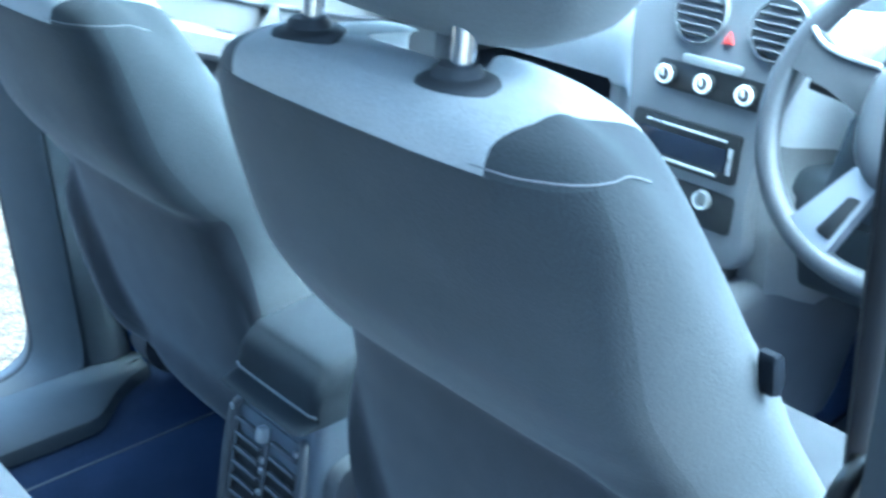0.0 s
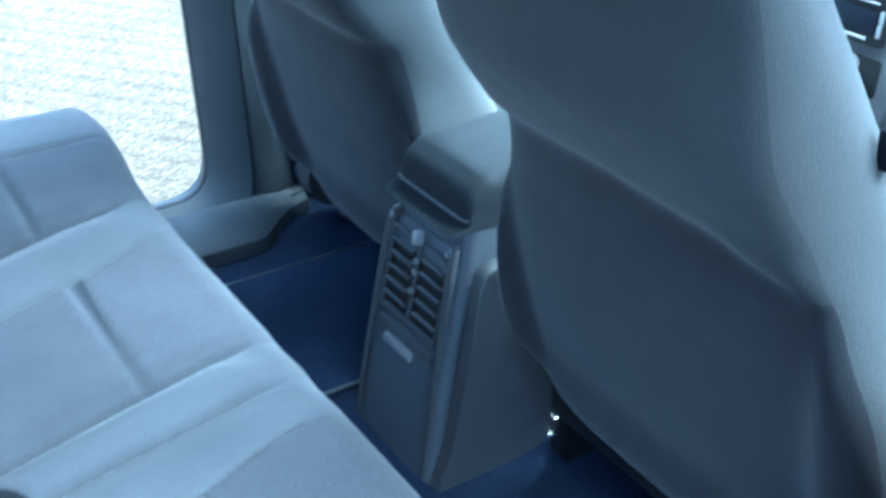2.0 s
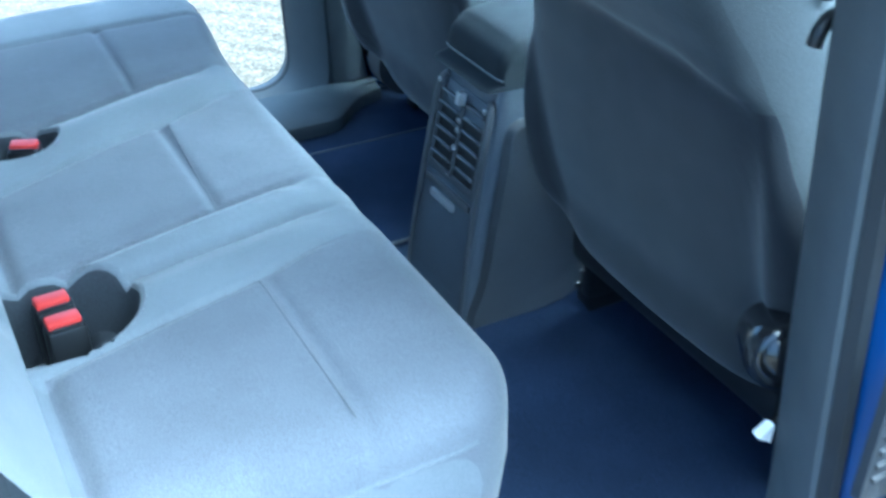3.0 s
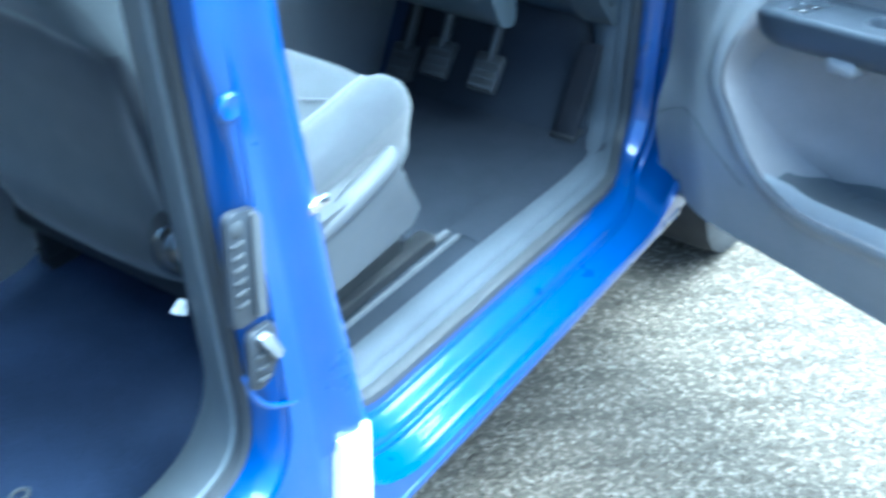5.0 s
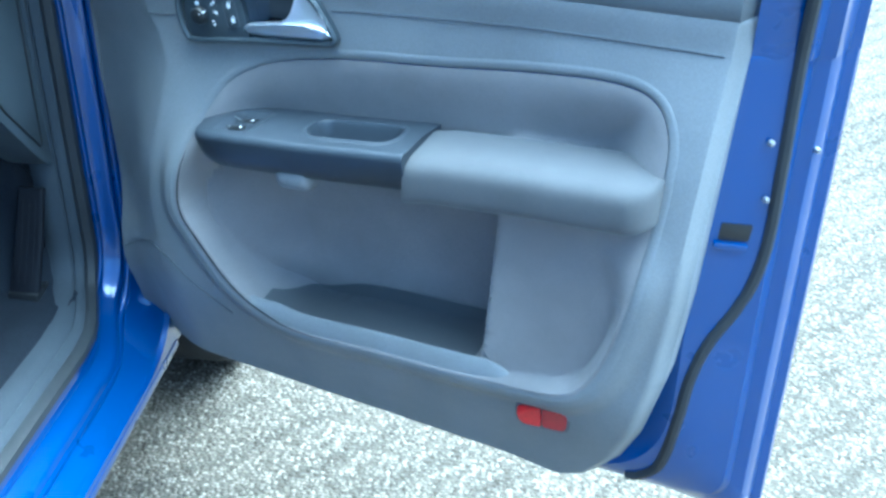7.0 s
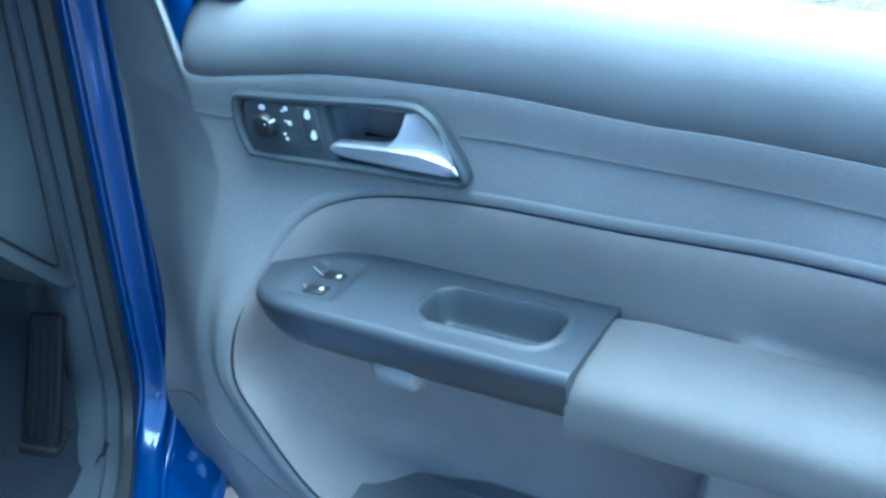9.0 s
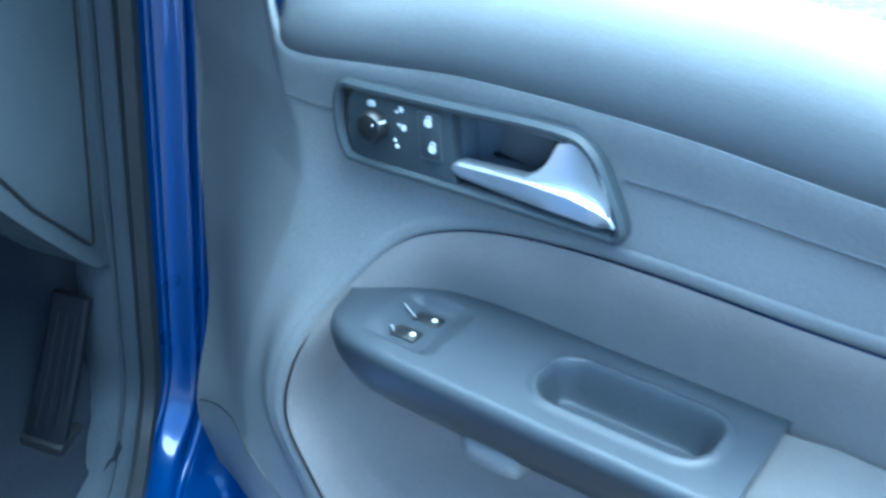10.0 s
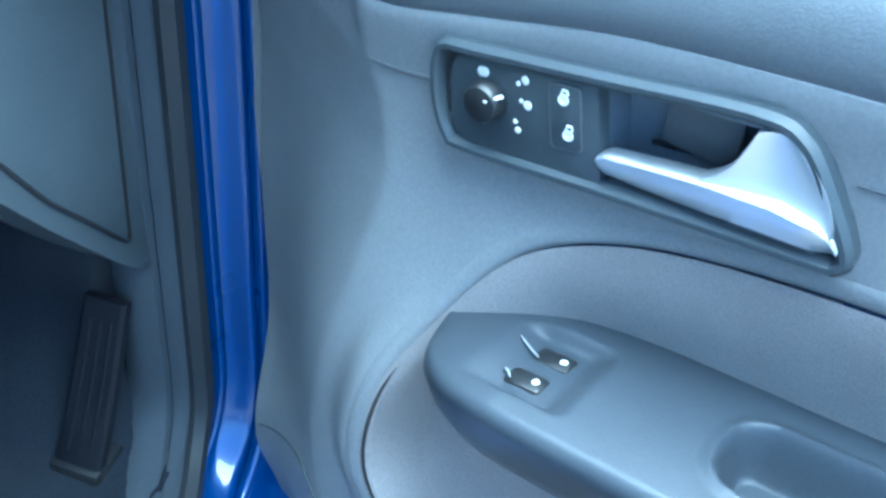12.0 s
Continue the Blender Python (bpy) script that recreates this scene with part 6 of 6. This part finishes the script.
# ---- passenger door, closed ----
pdoor = thing("front_door", (0.5, 0.80, 0.35), "closed passenger door with pale grey inner panel", "car door")


def Q(x, y, z):
    return V(x - 0.5, y - 0.80, z - 0.35)


bm = bmesh.new()
slab(bm, round_loop([(0.20, 0.36, 0.1), (1.02, 0.36, 0.08), (1.0, 1.10, 0.03), (0.225, 1.10, 0.03)], 6), lambda a, b, d: Q(a, d, b), 0.865, 0.775, 0.02, 3)
inner = part("door_panel", bm, DOOR_PALE, pdoor, "pale grey door panel")
bm = bmesh.new()
slab(bm, round_loop([(0.20, 0.34, 0.1), (1.03, 0.34, 0.08), (1.02, 1.04, 0.02), (0.22, 1.04, 0.02)], 6), lambda a, b, d: Q(a, d, b), 0.866, 0.880, 0.006)
part("door_skin", bm, BLUE, pdoor)
# rolled edge of the recess over the armrest
bm = bmesh.new()
tube(bm, spline([Q(0.262, 0.774, 0.96), Q(0.268, 0.774, 1.030), Q(0.285, 0.774, 1.058), Q(0.33, 0.774, 1.047), Q(0.495, 0.774, 0.995), Q(0.75, 0.774, 0.93)], 6), 0.005, 8)
part("recess_edge", bm, PLASTIC_DARK, inner)
bm = bmesh.new()
rows = []
for x in np.linspace(0.235, 0.415, 24):
    e = math.sqrt(max(0.0, 1 - max(0.0, (x - 0.385) / 0.032) ** 2))
    f = 0.012 + 0.063 * e
    zt = 1.000 - 0.34 * (x - 0.30)
    rows.append([Q(x, 0.777 - d, zt + dz) for d, dz in ((0.0, 0.002), (f * 0.6, 0.004), (f * 0.92, 0.0), (f, -0.008), (f, -0.040), (f * 0.9, -0.050), (f * 0.5, -0.055), (0.0, -0.058))])
skin(bm, rows, close_u=True, cap=True)
rest = part("armrest", bm, DOOR_PALE, pdoor)
bm = bmesh.new()
box(bm, Q(0.382, 0.722, 0.974), (0.030, 0.012, 0.005), 0.002, rot(0, 18, 0))
part("pull_slot", bm, BLACK, rest)
bm = bmesh.new()
path = spline([Q(0.385, 0.716, 0.925), Q(0.412, 0.706, 0.944), Q(0.440, 0.704, 0.963), Q(0.470, 0.710, 0.986), Q(0.492, 0.732, 0.993), Q(0.504, 0.778, 0.988)], 5)
tube(bm, path, [0.015 - 0.006 * smooth(0, 8, k) for k in range(len(path))], 12)
part("grab_handle", bm, SEAT_PLASTIC, pdoor, "grey curved grab handle")
# black bar along the lower side of the handle
bm = bmesh.new()
tube(bm, [p + V(0.006, -0.002, -0.010) for p in path[4:-2]], 0.0085, 8)
part("handle_underside", bm, BLACK, pdoor, "dark underside of the grab handle")
bm = bmesh.new()
slab(bm, [(0.22, 1.085), (0.90, 1.085), (0.52, 1.62), (0.03, 1.62)], lambda a, b, d: Q(a, d, b), 0.806, 0.810)
g = part("side_glass", bm, GLASS, pdoor)
g.visible_shadow = False

# ---- sill trims, belts and small fittings ----
bm = bmesh.new()
rows = []
for x in [-0.80, -0.6, -0.4, -0.2, -0.1, -0.04] + list(np.linspace(0.0, 0.15, 16)):
    yi = table([(-0.8, 0.555), (0.0, 0.553), (0.02, 0.558), (0.045, 0.580), (0.066, 0.603), (0.10, 0.628), (0.15, 0.648)], x)
    rows.append([V(x, y, z) for y, z in ((0.71, 0.42), (0.70, 0.456), (0.665, 0.460), (yi + 0.025, 0.455), (yi + 0.006, 0.448), (yi, 0.436), (yi + 0.004, 0.40), (0.71, 0.38))])
skin(bm, rows, close_u=True, cap=True)
lone("sill_trim", bm, PILLAR, "grey scuff trim on the far sill", "sill trim")
SILL_IN = ((-0.69, 0.42), (-0.685, 0.442), (-0.66, 0.448), (-0.60, 0.444), (-0.57, 0.435), (-0.565, 0.39), (-0.69, 0.39))
bm = bmesh.new()
skin(bm, [[V(x, y, z - 0.006) for y, z in SILL_IN] for x in np.linspace(0.05, 0.545, 12)], close_u=True, cap=True)
sc = lone("scuff_plate", bm, SCUFF, "black scuff plate with two rails and studs inside the sill", "scuff plate")
for y, hw in ((-0.621, 0.0055), (-0.643, 0.0035)):
    bm = bmesh.new()
    skin(bm, [[V(x, y + d, z) for d, z in ((-hw, 0.438), (-hw, 0.446), (-hw * 0.6, 0.4485), (hw * 0.6, 0.4485), (hw, 0.446), (hw, 0.438))] for x in (0.06, 0.3, 0.54)], close_u=True, cap=True)
    part("rail", bm, SEAT_PLASTIC, sc, "grey raised rail")
for k in range(7):
    bm = bmesh.new()
    disc(bm, (0.16 + 0.057 * k, -0.588, 0.436), (0, 0, 1), [(0.001, 0.006), (0.005, 0.0055), (0.008, 0.003), (0.009, 0.0), (0.009, -0.003)], 14)
    part("stud", bm, SATIN_DULL, sc, "dull metal stud")
# front sill carpet, coloured near black to paint in shade
bm = bmesh.new()
skin(bm, [[V(x, y, z - 0.004) for y, z in SILL_IN] for x in np.linspace(0.547, 0.94, 12)], close_u=True, cap=True)
lone("sill_carpet", bm, MAT_SHADE, "carpet along the sill, blackened to look shaded", "floor mat")


def mat_slab(bm, x0, x1, y0, y1, z):
    slab(bm, round_loop([(x0, y0, 0.05), (x1, y0, 0.05), (x1, y1, 0.05), (x0, y1, 0.05)], 5), lambda a, b, d: V(a, b, d), z, z + 0.010, 0.004)


bm = bmesh.new()
mat_slab(bm, -0.24, 0.22, 0.13, 0.466, 0.430)
fm = lone("floor_mat", bm, CARPET, "dark navy mat in the rear footwell", "floor mat", group="floor mats")
bm = bmesh.new()
tube(bm, [V(a, b, 0.4385) for a, b in round_loop([(-0.24, 0.13, 0.05), (0.22, 0.13, 0.05), (0.22, 0.466, 0.05), (-0.24, 0.466, 0.05)], 6)], 0.0030, 6, closed=True)
part("binding", bm, PLASTIC_DARK, fm, "grey bound mat edge")
bm = bmesh.new()
tube(bm, [V(-0.251 + 0.012 * math.cos(a), -0.514 + 0.009 * math.sin(a), 0.433) for a in np.linspace(0, 2 * math.pi, 20, endpoint=False)], 0.0024, 8, closed=True)
lone("floor_eyelet", bm, TRIM_DARK, "small grey eyelet in the rear carpet", "eyelet")

# black sheet over the carpet, added to darken the shaded footwell
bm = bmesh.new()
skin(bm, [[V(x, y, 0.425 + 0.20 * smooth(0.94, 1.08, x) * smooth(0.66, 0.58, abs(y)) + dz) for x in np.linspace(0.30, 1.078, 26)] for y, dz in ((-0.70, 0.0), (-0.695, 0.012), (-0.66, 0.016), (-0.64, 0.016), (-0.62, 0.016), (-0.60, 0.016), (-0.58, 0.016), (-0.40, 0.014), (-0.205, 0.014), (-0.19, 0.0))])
lone("floor_mat", bm, MAT_SHADE, "black mat added to darken the driver footwell", "floor mat", group="floor mats")

belt = thing("seat_belt", (-0.030, -0.676, 0.55), "black driver seat belt hanging on the pillar", "seat belt")
bm = bmesh.new()
pts = spline([V(-0.090, 0.01, 0.95), V(-0.052, 0.008, 0.62), V(0.030, 0.01, 0.2), V(0.035, 0.012, 0.02)], 8)
skin(bm, [[p + V(dx, dy, 0) for dx, dy in ((-0.025, 0), (0.025, 0.004), (0.025, 0.006), (-0.025, 0.002))] for p in pts], close_u=True, cap=True)
part("strap", bm, BLACK, belt)
bm = bmesh.new()
slab(bm, round_loop([(0.009, 0.543, 0.005), (0.022, 0.538, 0.005), (0.031, 0.509, 0.005), (0.017, 0.506, 0.005)], 4), lambda a, b, d: V(a, 0.080 - d, b), -0.03, -0.018, 0.003)
part("tongue", bm, SCUFF, belt, "black belt tongue")
bm = bmesh.new()
tube(bm, spline([V(-0.055, 0.004, 0.545), V(-0.085, -0.002, 0.548), V(-0.098, -0.004, 0.540), V(-0.102, -0.004, 0.528)], 5), 0.006, 10)
part("belt_stop", bm, BLACK, belt, "small black hook on the strap")
# white triangle added in place of a bright glint on the trim
bm = bmesh.new()
slab(bm, [(-0.100, 0.170), (-0.084, 0.180), (-0.085, 0.160)], lambda a, b, d: V(a, d - 0.03, b), 0.0, 0.012, 0.004)
part("glint_tab", bm, WHITE, belt, "small white tab standing in for a glint")

# inner skin of the middle and front pillars
for sy, x0, x1 in ((-1, -0.10, 0.0), (1, 0.05, 0.15)):
    bm = bmesh.new()
    rows = []
    for z in np.linspace(0.42, 1.70, 14):
        k = (z - 0.55) / 1.1
        xa, xb = x0 - 0.06 * k, x1 - 0.10 * k
        rows.append([V(xa, sy * 0.735, z), V(xa + 0.015, sy * 0.70, z), V((xa + xb) / 2, sy * 0.688, z), V(xb - 0.015, sy * 0.70, z), V(xb, sy * 0.735, z)])
    skin(bm, rows)
    part("pillar_trim", bm, PILLAR, car, "grey plastic pillar trim")
